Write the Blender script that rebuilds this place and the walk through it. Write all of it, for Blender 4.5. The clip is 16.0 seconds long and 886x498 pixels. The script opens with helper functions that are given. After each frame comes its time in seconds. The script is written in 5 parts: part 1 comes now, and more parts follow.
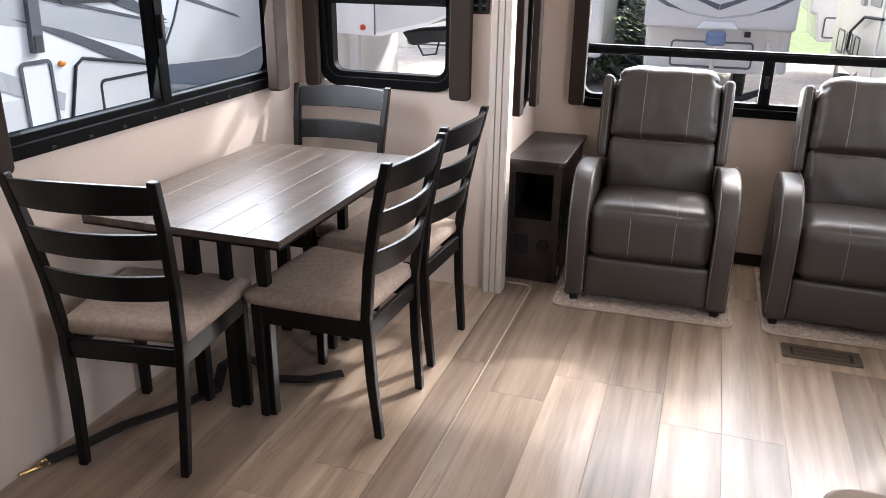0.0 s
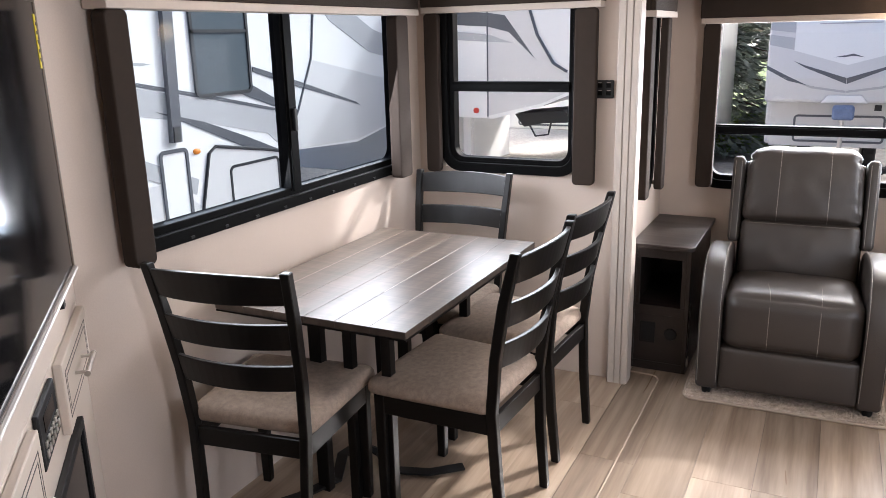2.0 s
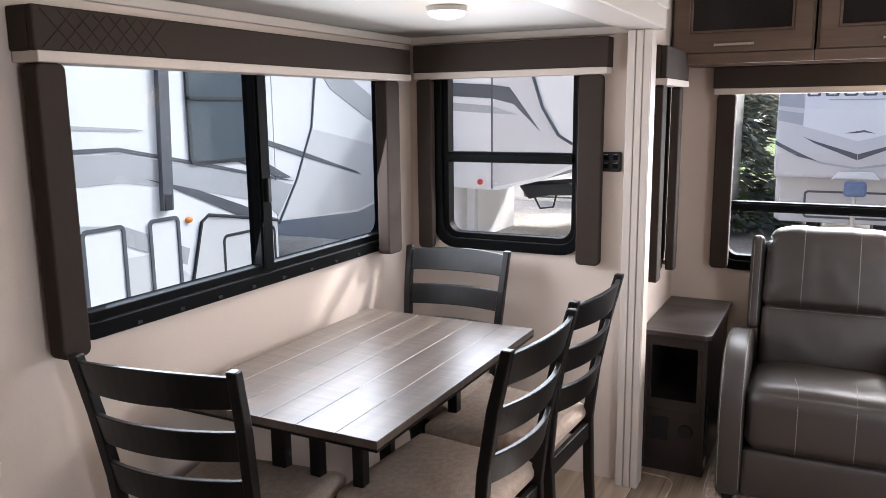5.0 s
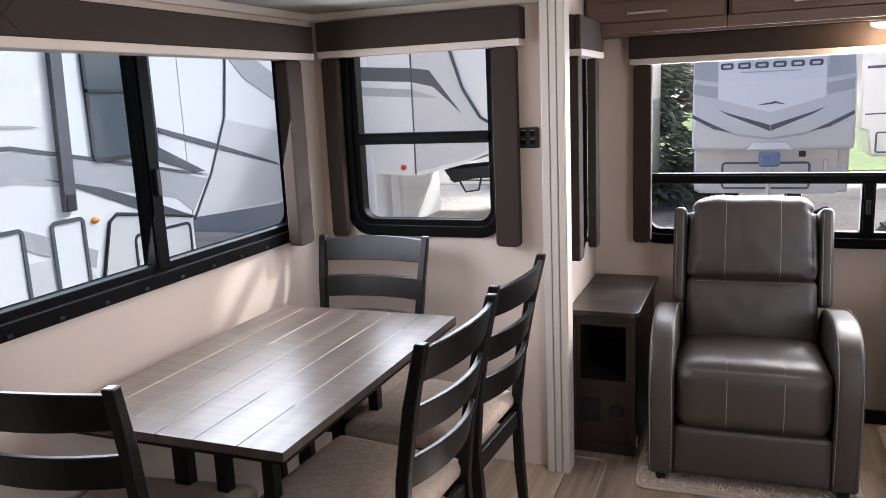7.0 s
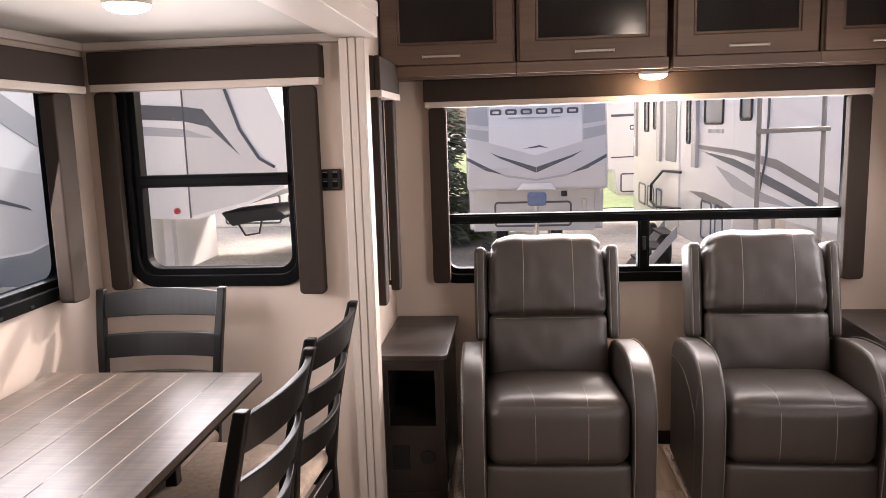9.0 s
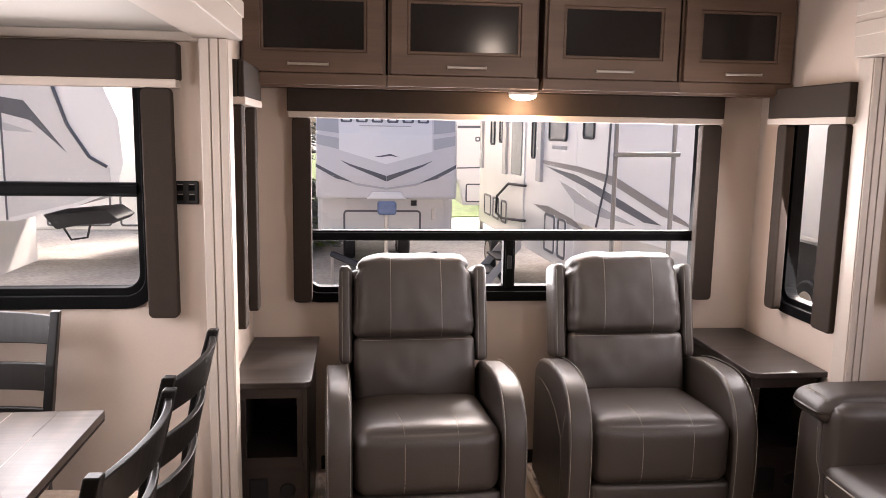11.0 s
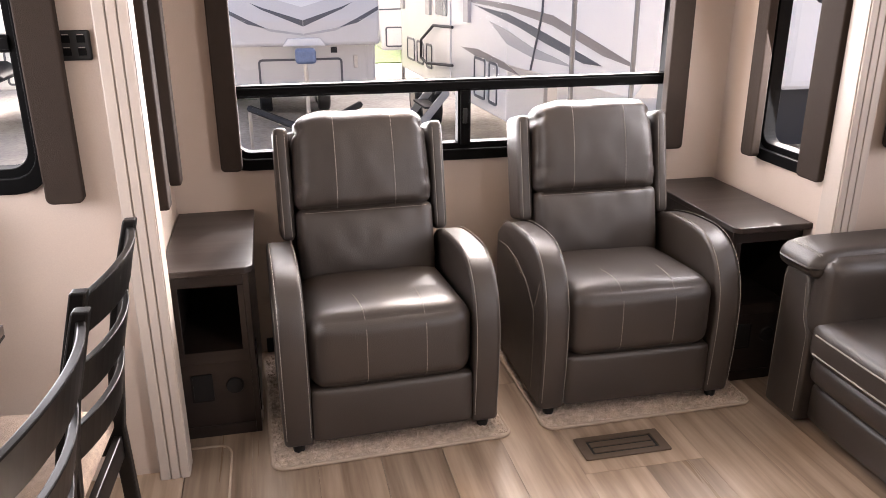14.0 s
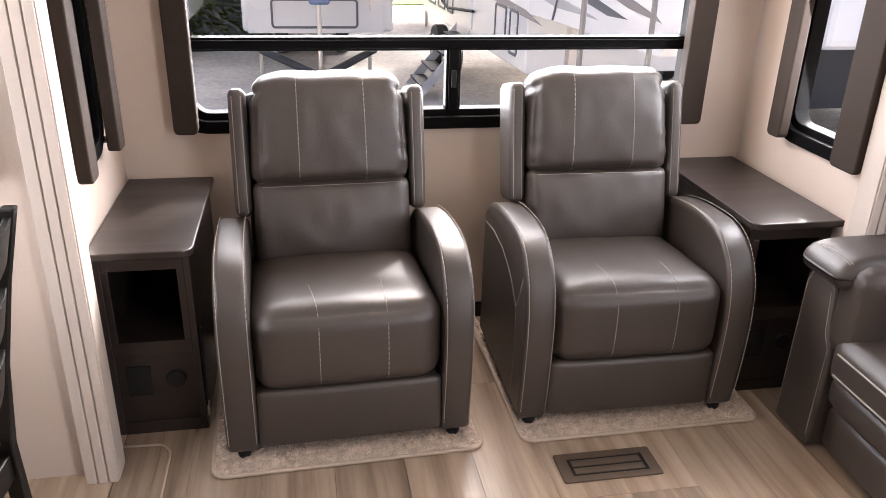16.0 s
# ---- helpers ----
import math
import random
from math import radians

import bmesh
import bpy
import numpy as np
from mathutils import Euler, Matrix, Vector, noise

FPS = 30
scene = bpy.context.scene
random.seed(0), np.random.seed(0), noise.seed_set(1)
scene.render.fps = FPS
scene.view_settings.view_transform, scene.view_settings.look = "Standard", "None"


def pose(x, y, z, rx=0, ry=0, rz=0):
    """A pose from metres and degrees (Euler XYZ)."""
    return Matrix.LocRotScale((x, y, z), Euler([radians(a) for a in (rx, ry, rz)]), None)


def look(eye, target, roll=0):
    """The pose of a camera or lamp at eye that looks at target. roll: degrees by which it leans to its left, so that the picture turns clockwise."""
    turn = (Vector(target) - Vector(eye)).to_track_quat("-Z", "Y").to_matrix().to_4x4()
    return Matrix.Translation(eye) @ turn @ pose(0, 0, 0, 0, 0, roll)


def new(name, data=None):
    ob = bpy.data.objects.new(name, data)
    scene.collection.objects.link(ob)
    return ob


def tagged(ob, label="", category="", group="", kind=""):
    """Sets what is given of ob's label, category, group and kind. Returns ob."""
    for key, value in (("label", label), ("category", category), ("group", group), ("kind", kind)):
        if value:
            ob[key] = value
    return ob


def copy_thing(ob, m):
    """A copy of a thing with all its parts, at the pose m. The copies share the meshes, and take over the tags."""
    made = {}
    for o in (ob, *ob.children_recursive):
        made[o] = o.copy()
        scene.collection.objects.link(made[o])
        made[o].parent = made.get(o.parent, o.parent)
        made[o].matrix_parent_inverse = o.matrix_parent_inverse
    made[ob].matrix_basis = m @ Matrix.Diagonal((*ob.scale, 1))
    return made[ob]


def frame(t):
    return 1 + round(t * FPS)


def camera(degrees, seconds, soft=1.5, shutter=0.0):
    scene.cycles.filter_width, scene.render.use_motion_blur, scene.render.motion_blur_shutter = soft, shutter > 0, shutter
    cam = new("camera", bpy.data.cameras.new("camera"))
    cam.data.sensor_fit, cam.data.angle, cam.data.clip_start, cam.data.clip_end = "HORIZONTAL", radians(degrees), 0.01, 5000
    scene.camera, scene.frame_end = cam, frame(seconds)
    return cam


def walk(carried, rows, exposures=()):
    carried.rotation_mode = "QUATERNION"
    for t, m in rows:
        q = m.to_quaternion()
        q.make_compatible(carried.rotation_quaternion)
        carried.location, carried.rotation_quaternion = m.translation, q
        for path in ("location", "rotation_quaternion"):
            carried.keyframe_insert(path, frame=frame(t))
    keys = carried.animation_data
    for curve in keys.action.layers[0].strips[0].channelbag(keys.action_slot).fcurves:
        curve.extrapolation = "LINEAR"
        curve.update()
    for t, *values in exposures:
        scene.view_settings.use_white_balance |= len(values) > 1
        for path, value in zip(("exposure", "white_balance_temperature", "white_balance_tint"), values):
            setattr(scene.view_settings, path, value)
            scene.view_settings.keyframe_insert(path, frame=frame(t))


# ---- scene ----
cam = camera(59.2, 16.0, soft=0.6)
PATH = [
    (0, (0.155, -0.189, 1.521), (-0.434, 1.584, 0.806), 0.8),
    (0.5, (0.139, -0.18, 1.529), (-0.516, 1.582, 0.844), -0.2),
    (1, (0.115, -0.182, 1.536), (-0.608, 1.568, 0.892), -0.6),
    (1.5, (0.092, -0.178, 1.54), (-0.707, 1.56, 0.959), -1.0),
    (2, (0.072, -0.143, 1.54), (-0.793, 1.582, 1.013), -1.4),
    (2.5, (0.067, -0.104, 1.548), (-0.825, 1.622, 1.072), -1.6),
    (3, (0.042, -0.059, 1.545), (-0.846, 1.682, 1.12), -1.4),
    (3.5, (0.02, -0.013, 1.539), (-0.867, 1.74, 1.16), -1.7),
    (3.7, (0.016, -0.018, 1.551), (-0.869, 1.738, 1.188), -0.3),
    (5.8, (-0.018, 0.251, 1.499), (-0.913, 2.005, 1.148), -0.9),
    (6, (-0.003, 0.252, 1.502), (-0.889, 2.008, 1.141), -0.9),
    (6.5, (-0.014, 0.292, 1.491), (-0.835, 2.076, 1.111), -1.6),
    (7, (-0.024, 0.323, 1.483), (-0.756, 2.143, 1.092), -2.6),
    (7.5, (-0.063, 0.354, 1.473), (-0.639, 2.232, 1.096), -2.4),
    (8, (-0.104, 0.371, 1.472), (-0.542, 2.29, 1.119), -2.3),
    (8.5, (-0.13, 0.386, 1.462), (-0.437, 2.334, 1.129), -2.2),
    (9, (-0.152, 0.41, 1.482), (-0.334, 2.378, 1.173), -1.7),
    (9.2, (-0.156, 0.41, 1.481), (-0.296, 2.384, 1.19), -1.8),
    (11.3, (-0.261, 0.567, 1.52), (-0.002, 2.527, 1.217), 0.5),
    (11.5, (-0.263, 0.579, 1.517), (0.016, 2.531, 1.183), 0.0),
    (12, (-0.281, 0.642, 1.513), (0.034, 2.571, 1.088), -0.6),
    (12.5, (-0.312, 0.709, 1.499), (0.023, 2.616, 0.996), -0.9),
    (13, (-0.308, 0.784, 1.508), (0.046, 2.667, 0.935), -1.0),
    (13.5, (-0.326, 0.866, 1.487), (0.063, 2.728, 0.869), -0.5),
    (14, (-0.321, 0.934, 1.486), (0.083, 2.774, 0.813), -0.2),
    (14.5, (-0.299, 0.993, 1.482), (0.102, 2.816, 0.763), 0.1),
    (15, (-0.246, 1.079, 1.477), (0.139, 2.889, 0.718), 0.6),
    (15.5, (-0.179, 1.165, 1.492), (0.195, 2.964, 0.701), 1.4),
    (16, (-0.102, 1.248, 1.491), (0.238, 3.048, 0.689), 1.5),
]
EXPOSURES = [(0.0, 1.82, 5800, 11), (3.5, 1.90, 5900, 11), (6.5, 1.62, 5650, 10), (9.0, 1.72, 6550, 19), (12.5, 1.90, 6550, 19), (14.5, 2.20, 6350, 17), (16.0, 2.36, 6150, 15)]
walk(cam, [(t, look(eye, target, roll)) for t, eye, target, roll in PATH], EXPOSURES)

from mathutils.bvhtree import BVHTree

# ---------- world, sun, exposure ----------
SUN_AZ, SUN_EL = 30.0, 35.0          # azimuth from +y towards +x, elevation
world = bpy.data.worlds.new("sky")
scene.world = world
world.use_nodes = True
wn = world.node_tree
sky = wn.nodes.new("ShaderNodeTexSky")
sky.sky_type = "NISHITA"
sky.sun_disc = False
sky.sun_elevation, sky.sun_rotation = radians(SUN_EL), radians(SUN_AZ)
sky.air_density, sky.dust_density, sky.ozone_density = 0.5, 7.0, 0.5
wn.nodes["Background"].inputs[1].default_value = 0.15
wn.links.new(sky.outputs[0], wn.nodes["Background"].inputs[0])
sun = new("sun", bpy.data.lights.new("sun", "SUN"))
sun.data.energy, sun.data.angle, sun.data.color = 1.6, radians(2.2), (1.0, 0.95, 0.87)
sa, se = radians(SUN_AZ), radians(SUN_EL)
sun.matrix_world = look((0, 0, 8), (-math.sin(sa) * math.cos(se), -math.cos(sa) * math.cos(se), 8 - math.sin(se)))


def area(name, m, w, h, power, col):
    ob = new(name, bpy.data.lights.new(name, "AREA"))
    ob.data.shape, ob.data.size, ob.data.size_y, ob.data.energy, ob.data.color = "RECTANGLE", w, h, power, col
    ob.matrix_world = m
    return ob


DAY = (1.0, 0.98, 0.965)
area("rear_window_daylight", look((0.42, 3.99, 1.2), (0.42, 2.0, 0.8)), 1.7, 0.82, 18, DAY)
area("dinette_window_daylight", look((-1.655, 2.2, 1.27), (0, 2.2, 0.8)), 1.3, 0.60, 7.5, DAY)
area("end_window_daylight", look((-1.21, 3.13, 1.3), (-1.0, 1.5, 0.8)), 0.48, 0.60, 2.5, DAY)
area("right_window_daylight", look((1.545, 3.48, 1.2), (0.4, 3.3, 0.8)), 0.28, 0.72, 3, DAY)
area("entry_door_daylight", look((1.60, 0.35, 1.1), (-1.2, 1.0, 0.2)), 0.62, 1.6, 11.5, DAY)
# Added fill from an unseen, assumed opening behind the sofa.
area("sofa_side_fill", look((2.40, 2.05, 1.35), (0.2, 2.3, 0.3)), 1.25, 0.66, 3.0, DAY)

# ---------- materials ----------


def mat(name, col, rough=0.5, metal=0.0, var=0.12, scale=8.0, bump=0.1, bscale=60.0, coat=0.0, stretch=(1, 1, 1), spec=0.5, per_object=0.0):
    """A procedural surface: colour varied at two scales, roughness variation and fine relief."""
    m = bpy.data.materials.new(name)
    m.use_nodes = True
    nt = m.node_tree
    N, Lk = nt.nodes, nt.links
    b = N["Principled BSDF"]
    tc = N.new("ShaderNodeTexCoord")
    mp = N.new("ShaderNodeMapping")
    mp.inputs["Scale"].default_value = stretch
    Lk.new(tc.outputs["Object"], mp.inputs[0])
    n1 = N.new("ShaderNodeTexNoise")
    n1.inputs["Scale"].default_value, n1.inputs["Detail"].default_value = scale, 6
    n2 = N.new("ShaderNodeTexNoise")
    n2.inputs["Scale"].default_value, n2.inputs["Detail"].default_value = bscale, 4
    for n in (n1, n2):
        Lk.new(mp.outputs[0], n.inputs["Vector"])
    add = N.new("ShaderNodeMath")
    add.operation = "ADD"
    Lk.new(n1.outputs[0], add.inputs[0])
    Lk.new(n2.outputs[0], add.inputs[1])
    ramp = N.new("ShaderNodeMapRange")
    ramp.inputs[1].default_value, ramp.inputs[2].default_value = 0.6, 1.4
    ramp.inputs[3].default_value, ramp.inputs[4].default_value = 1 - var, 1 + var
    Lk.new(add.outputs[0], ramp.inputs[0])
    last = ramp.outputs[0]
    if per_object:
        oi = N.new("ShaderNodeObjectInfo")
        mr = N.new("ShaderNodeMapRange")
        mr.inputs[3].default_value, mr.inputs[4].default_value = 1 - per_object, 1 + per_object
        Lk.new(oi.outputs["Random"], mr.inputs[0])
        mu = N.new("ShaderNodeMath")
        mu.operation = "MULTIPLY"
        Lk.new(last, mu.inputs[0])
        Lk.new(mr.outputs[0], mu.inputs[1])
        last = mu.outputs[0]
    mix = N.new("ShaderNodeVectorMath")
    mix.operation = "SCALE"
    mix.inputs[0].default_value = col
    Lk.new(last, mix.inputs["Scale"])
    Lk.new(mix.outputs[0], b.inputs["Base Color"])
    rr = N.new("ShaderNodeMapRange")
    rr.inputs[3].default_value, rr.inputs[4].default_value = max(0.02, rough - 0.08), min(1, rough + 0.08)
    Lk.new(n1.outputs[0], rr.inputs[0])
    Lk.new(rr.outputs[0], b.inputs["Roughness"])
    b.inputs["Metallic"].default_value = metal
    b.inputs["Coat Weight"].default_value = coat
    b.inputs["Coat Roughness"].default_value = 0.15
    b.inputs["Specular IOR Level"].default_value = spec
    if bump:
        bp = N.new("ShaderNodeBump")
        bp.inputs["Strength"].default_value, bp.inputs["Distance"].default_value = bump, 0.004
        Lk.new(n2.outputs[0], bp.inputs["Height"])
        Lk.new(bp.outputs[0], b.inputs["Normal"])
    return m


def wood(name, dark, light, rough=0.45, axis="y", freq=1.0, per_object=0.18, bump=0.15, coat=0.0):
    """Plank wood: long grain streaks along an axis, cathedral waves, each plank shifted."""
    m = bpy.data.materials.new(name)
    m.use_nodes = True
    nt = m.node_tree
    N, Lk = nt.nodes, nt.links
    b = N["Principled BSDF"]
    tc = N.new("ShaderNodeTexCoord")
    oi = N.new("ShaderNodeObjectInfo")
    sh = N.new("ShaderNodeVectorMath")
    sh.operation = "MULTIPLY_ADD"
    sh.inputs[1].default_value = (7.0, 13.0, 3.0)
    Lk.new(oi.outputs["Random"], sh.inputs[0])
    Lk.new(tc.outputs["Object"], sh.inputs[2])
    mp = N.new("ShaderNodeMapping")
    k = {"x": (0.06, 1, 1), "y": (1, 0.06, 1), "z": (1, 1, 0.06)}[axis]
    mp.inputs["Scale"].default_value = [c * freq for c in k]
    Lk.new(sh.outputs[0], mp.inputs[0])
    fine = N.new("ShaderNodeTexNoise")
    fine.inputs["Scale"].default_value, fine.inputs["Detail"].default_value = 90, 8
    wide = N.new("ShaderNodeTexNoise")
    wide.inputs["Scale"].default_value, wide.inputs["Detail"].default_value, wide.inputs["Distortion"].default_value = 9, 5, 1.6
    wav = N.new("ShaderNodeTexWave")
    wav.bands_direction = {"x": "Y", "y": "X", "z": "X"}[axis]
    wav.inputs["Scale"].default_value, wav.inputs["Distortion"].default_value, wav.inputs["Detail"].default_value = 3.2, 16, 3
    wav.inputs["Detail Scale"].default_value = 0.9
    for n in (fine, wide, wav):
        Lk.new(mp.outputs[0], n.inputs["Vector"])
    m1 = N.new("ShaderNodeMath")
    m1.operation = "MULTIPLY_ADD"
    m1.inputs[1].default_value = 0.55
    Lk.new(fine.outputs[0], m1.inputs[0])
    Lk.new(wide.outputs[0], m1.inputs[2])
    m2 = N.new("ShaderNodeMath")
    m2.operation = "MULTIPLY_ADD"
    m2.inputs[1].default_value = 0.22
    Lk.new(wav.outputs["Fac"], m2.inputs[0])
    Lk.new(m1.outputs[0], m2.inputs[2])
    mr = N.new("ShaderNodeMapRange")
    mr.inputs[1].default_value, mr.inputs[2].default_value = 0.52, 1.25
    Lk.new(m2.outputs[0], mr.inputs[0])
    mix = N.new("ShaderNodeMix")
    mix.data_type = "RGBA"
    mix.inputs[6].default_value, mix.inputs[7].default_value = (*dark, 1), (*light, 1)
    Lk.new(mr.outputs[0], mix.inputs[0])
    pr = N.new("ShaderNodeMapRange")
    pr.inputs[3].default_value, pr.inputs[4].default_value = 1 - per_object, 1 + per_object
    Lk.new(oi.outputs["Random"], pr.inputs[0])
    sc = N.new("ShaderNodeVectorMath")
    sc.operation = "SCALE"
    Lk.new(mix.outputs[2], sc.inputs[0])
    Lk.new(pr.outputs[0], sc.inputs["Scale"])
    Lk.new(sc.outputs[0], b.inputs["Base Color"])
    ro = N.new("ShaderNodeMapRange")
    ro.inputs[3].default_value, ro.inputs[4].default_value = rough + 0.1, rough - 0.08
    Lk.new(wide.outputs[0], ro.inputs[0])
    Lk.new(ro.outputs[0], b.inputs["Roughness"])
    b.inputs["Coat Weight"].default_value = coat
    bp = N.new("ShaderNodeBump")
    bp.inputs["Strength"].default_value, bp.inputs["Distance"].default_value = bump, 0.002
    Lk.new(m1.outputs[0], bp.inputs["Height"])
    Lk.new(bp.outputs[0], b.inputs["Normal"])
    return m


def glow(name, col, strength):
    m = bpy.data.materials.new(name)
    m.use_nodes = True
    b = m.node_tree.nodes["Principled BSDF"]
    b.inputs["Base Color"].default_value = (0.9, 0.88, 0.84, 1)
    b.inputs["Emission Color"].default_value = (*col, 1)
    b.inputs["Emission Strength"].default_value = strength
    return m


def glassy(name, tint, rough=0.0):
    m = bpy.data.materials.new(name)
    m.use_nodes = True
    nt = m.node_tree
    N, Lk = nt.nodes, nt.links
    N.remove(N["Principled BSDF"])
    tr, gl, mx, fr = N.new("ShaderNodeBsdfTransparent"), N.new("ShaderNodeBsdfGlossy"), N.new("ShaderNodeMixShader"), N.new("ShaderNodeFresnel")
    tr.inputs[0].default_value = (*tint, 1)
    gl.inputs["Roughness"].default_value = rough
    fr.inputs[0].default_value = 1.10
    Lk.new(fr.outputs[0], mx.inputs[0])
    Lk.new(tr.outputs[0], mx.inputs[1])
    Lk.new(gl.outputs[0], mx.inputs[2])
    Lk.new(mx.outputs[0], N["Material Output"].inputs[0])
    return m


WALL = mat("wall_vinyl", (0.515, 0.432, 0.370), 0.5, var=0.05, scale=3, bump=0.12, bscale=260)
TRIM = mat("trim_vinyl", (0.45, 0.396, 0.349), 0.42, var=0.04, scale=4, bump=0.05, bscale=120)
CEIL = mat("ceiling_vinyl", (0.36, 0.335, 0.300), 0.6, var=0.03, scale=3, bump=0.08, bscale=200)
CREAM = mat("cabinet_paint", (0.54, 0.465, 0.40), 0.38, var=0.04, scale=5, bump=0.04, bscale=150)
FLOORM = wood("floor_plank", (0.170, 0.118, 0.082), (0.39, 0.297, 0.219), 0.30, "y", 1.0, 0.24, 0.12)
SEAM = mat("floor_joint", (0.13, 0.095, 0.07), 0.7)
DARKWOOD = wood("dark_stained_wood", (0.010, 0.007, 0.006), (0.025, 0.018, 0.0155), 0.32, "x", 1.0, 0.05, 0.1)
TABLEW = wood("table_wood", (0.044, 0.0325, 0.0250), (0.112, 0.084, 0.065), 0.33, "y", 0.8, 0.10, 0.04)
CABW = wood("cabinet_wood", (0.070, 0.040, 0.025), (0.135, 0.082, 0.053), 0.45, "x", 1.0, 0.05, 0.08)
BLACKW = mat("black_lacquer", (0.0045, 0.0038, 0.0034), 0.33, var=0.12, scale=5, bump=0.0, bscale=90, spec=0.26)
FABRIC = mat("oat_fabric", (0.30, 0.232, 0.185), 0.9, var=0.30, scale=60, bump=0.5, bscale=420, spec=0.2)
LEATHER = mat("grey_leather", (0.034, 0.0262, 0.0215), 0.44, var=0.14, scale=5, bump=0.20, bscale=320, spec=0.68)
STITCH = mat("pale_thread", (0.30, 0.275, 0.24), 0.8, var=0.1)
BLACKF = mat("black_frame", (0.0035, 0.0035, 0.0037), 0.5, var=0.2, scale=15, bump=0.02, spec=0.04)
VALF = mat("valance_fabric", (0.032, 0.0235, 0.0188), 0.8, var=0.12, scale=30, bump=0.3, bscale=500, spec=0.12)
SHADE = mat("roller_shade_bar", (0.43, 0.37, 0.32), 0.6, var=0.05)
STEEL = mat("brushed_nickel", (0.62, 0.58, 0.53), 0.42, 1.0, var=0.08, scale=40, bump=0.03)
BRONZE = mat("bronze_vent", (0.115, 0.082, 0.058), 0.45, 0.4, var=0.1)
MATM = mat("rug_pile", (0.47, 0.385, 0.315), 0.95, var=0.5, scale=45, bump=0.9, bscale=220, spec=0.1)
BINDING = mat("rug_binding", (0.40, 0.32, 0.25), 0.9, var=0.1, scale=60, bump=0.3, bscale=300)
BLACKP = mat("black_plastic", (0.009, 0.009, 0.0095), 0.5, var=0.15, bump=0.04, spec=0.3)
SCREEN = mat("tv_glass", (0.006, 0.006, 0.007), 0.10, var=0.1, bump=0.0, spec=0.12)
TINT = mat("smoked_panel", (0.014, 0.011, 0.010), 0.14, var=0.15, scale=3, bump=0.0, spec=0.2)
YELLOW = mat("yellow_sticker", (0.75, 0.62, 0.03), 0.5, var=0.05)
PANE = glassy("window_glass", (0.86, 0.865, 0.85))
# Darker copy of PANE for window_2: dims the overbright sunlit view behind it.
PANE_D = glassy("view_dimming_glass", (0.345, 0.385, 0.425))
LAMPG = glow("lamp_diffuser", (1.0, 0.82, 0.60), 5.0)


def saw_marks(m, lo, hi):
    """Fine marks across the boards, over the grain."""
    N, Lk = m.node_tree.nodes, m.node_tree.links
    b = N["Principled BSDF"]
    src = b.inputs["Base Color"].links[0].from_socket
    tc, mp, no, mr, sc = N.new("ShaderNodeTexCoord"), N.new("ShaderNodeMapping"), N.new("ShaderNodeTexNoise"), N.new("ShaderNodeMapRange"), N.new("ShaderNodeVectorMath")
    mp.inputs["Scale"].default_value = (5, 95, 1)
    no.inputs["Scale"].default_value, no.inputs["Detail"].default_value = 1.0, 5
    mr.inputs[1].default_value, mr.inputs[2].default_value, mr.inputs[3].default_value, mr.inputs[4].default_value = 0.32, 0.68, lo, hi
    sc.operation = "SCALE"
    Lk.new(tc.outputs["Object"], mp.inputs[0])
    Lk.new(mp.outputs[0], no.inputs["Vector"])
    Lk.new(no.outputs[0], mr.inputs[0])
    Lk.new(src, sc.inputs[0])
    Lk.new(mr.outputs[0], sc.inputs["Scale"])
    Lk.new(sc.outputs[0], b.inputs["Base Color"])


saw_marks(TABLEW, 0.72, 1.32)

# ---------- mesh helpers ----------


def part(name, bm, material, parent=None, label="", smooth=False, bevel=0.0, seg=2):
    me = bpy.data.meshes.new(name)
    bmesh.ops.recalc_face_normals(bm, faces=bm.faces)
    bm.to_mesh(me)
    bm.free()
    me.materials.append(material)
    ob = new(name, me)
    if smooth:
        for p in me.polygons:
            p.use_smooth = True
    if bevel:
        b = ob.modifiers.new("edge", "BEVEL")
        b.width, b.segments, b.limit_method, b.angle_limit = bevel, seg, "ANGLE", radians(40)
        b.harden_normals = False
    if parent:
        ob.parent = parent
    if label:
        tagged(ob, label)
    return ob


def empty(name, x=0, y=0, z=0, rz=0.0):
    ob = new(name)
    ob.empty_display_size = 0.05
    ob.matrix_basis = pose(x, y, z, 0, 0, rz)
    return ob


def box(bm, x0, y0, z0, x1, y1, z1):
    r = bmesh.ops.create_cube(bm, size=1.0)
    for v in r["verts"]:
        v.co = Vector((x0 + (v.co.x + 0.5) * (x1 - x0), y0 + (v.co.y + 0.5) * (y1 - y0), z0 + (v.co.z + 0.5) * (z1 - z0)))
    return r["verts"]


def boxes(*bs):
    bm = bmesh.new()
    for b in bs:
        box(bm, *b)
    return bm


def prism(bm, outline, axis, a, b):
    """Extrudes a 2D outline along an axis from a to b. axis x: outline (y, z); y: (x, z); z: (x, y)."""
    f = {"x": lambda p, t: (t, p[0], p[1]), "y": lambda p, t: (p[0], t, p[1]), "z": lambda p, t: (p[0], p[1], t)}[axis]
    lo = [bm.verts.new(f(p, a)) for p in outline]
    hi = [bm.verts.new(f(p, b)) for p in outline]
    n = len(outline)
    for i in range(n):
        bm.faces.new((lo[i], lo[(i + 1) % n], hi[(i + 1) % n], hi[i]))
    bm.faces.new(lo)
    bm.faces.new(hi)
    return lo + hi


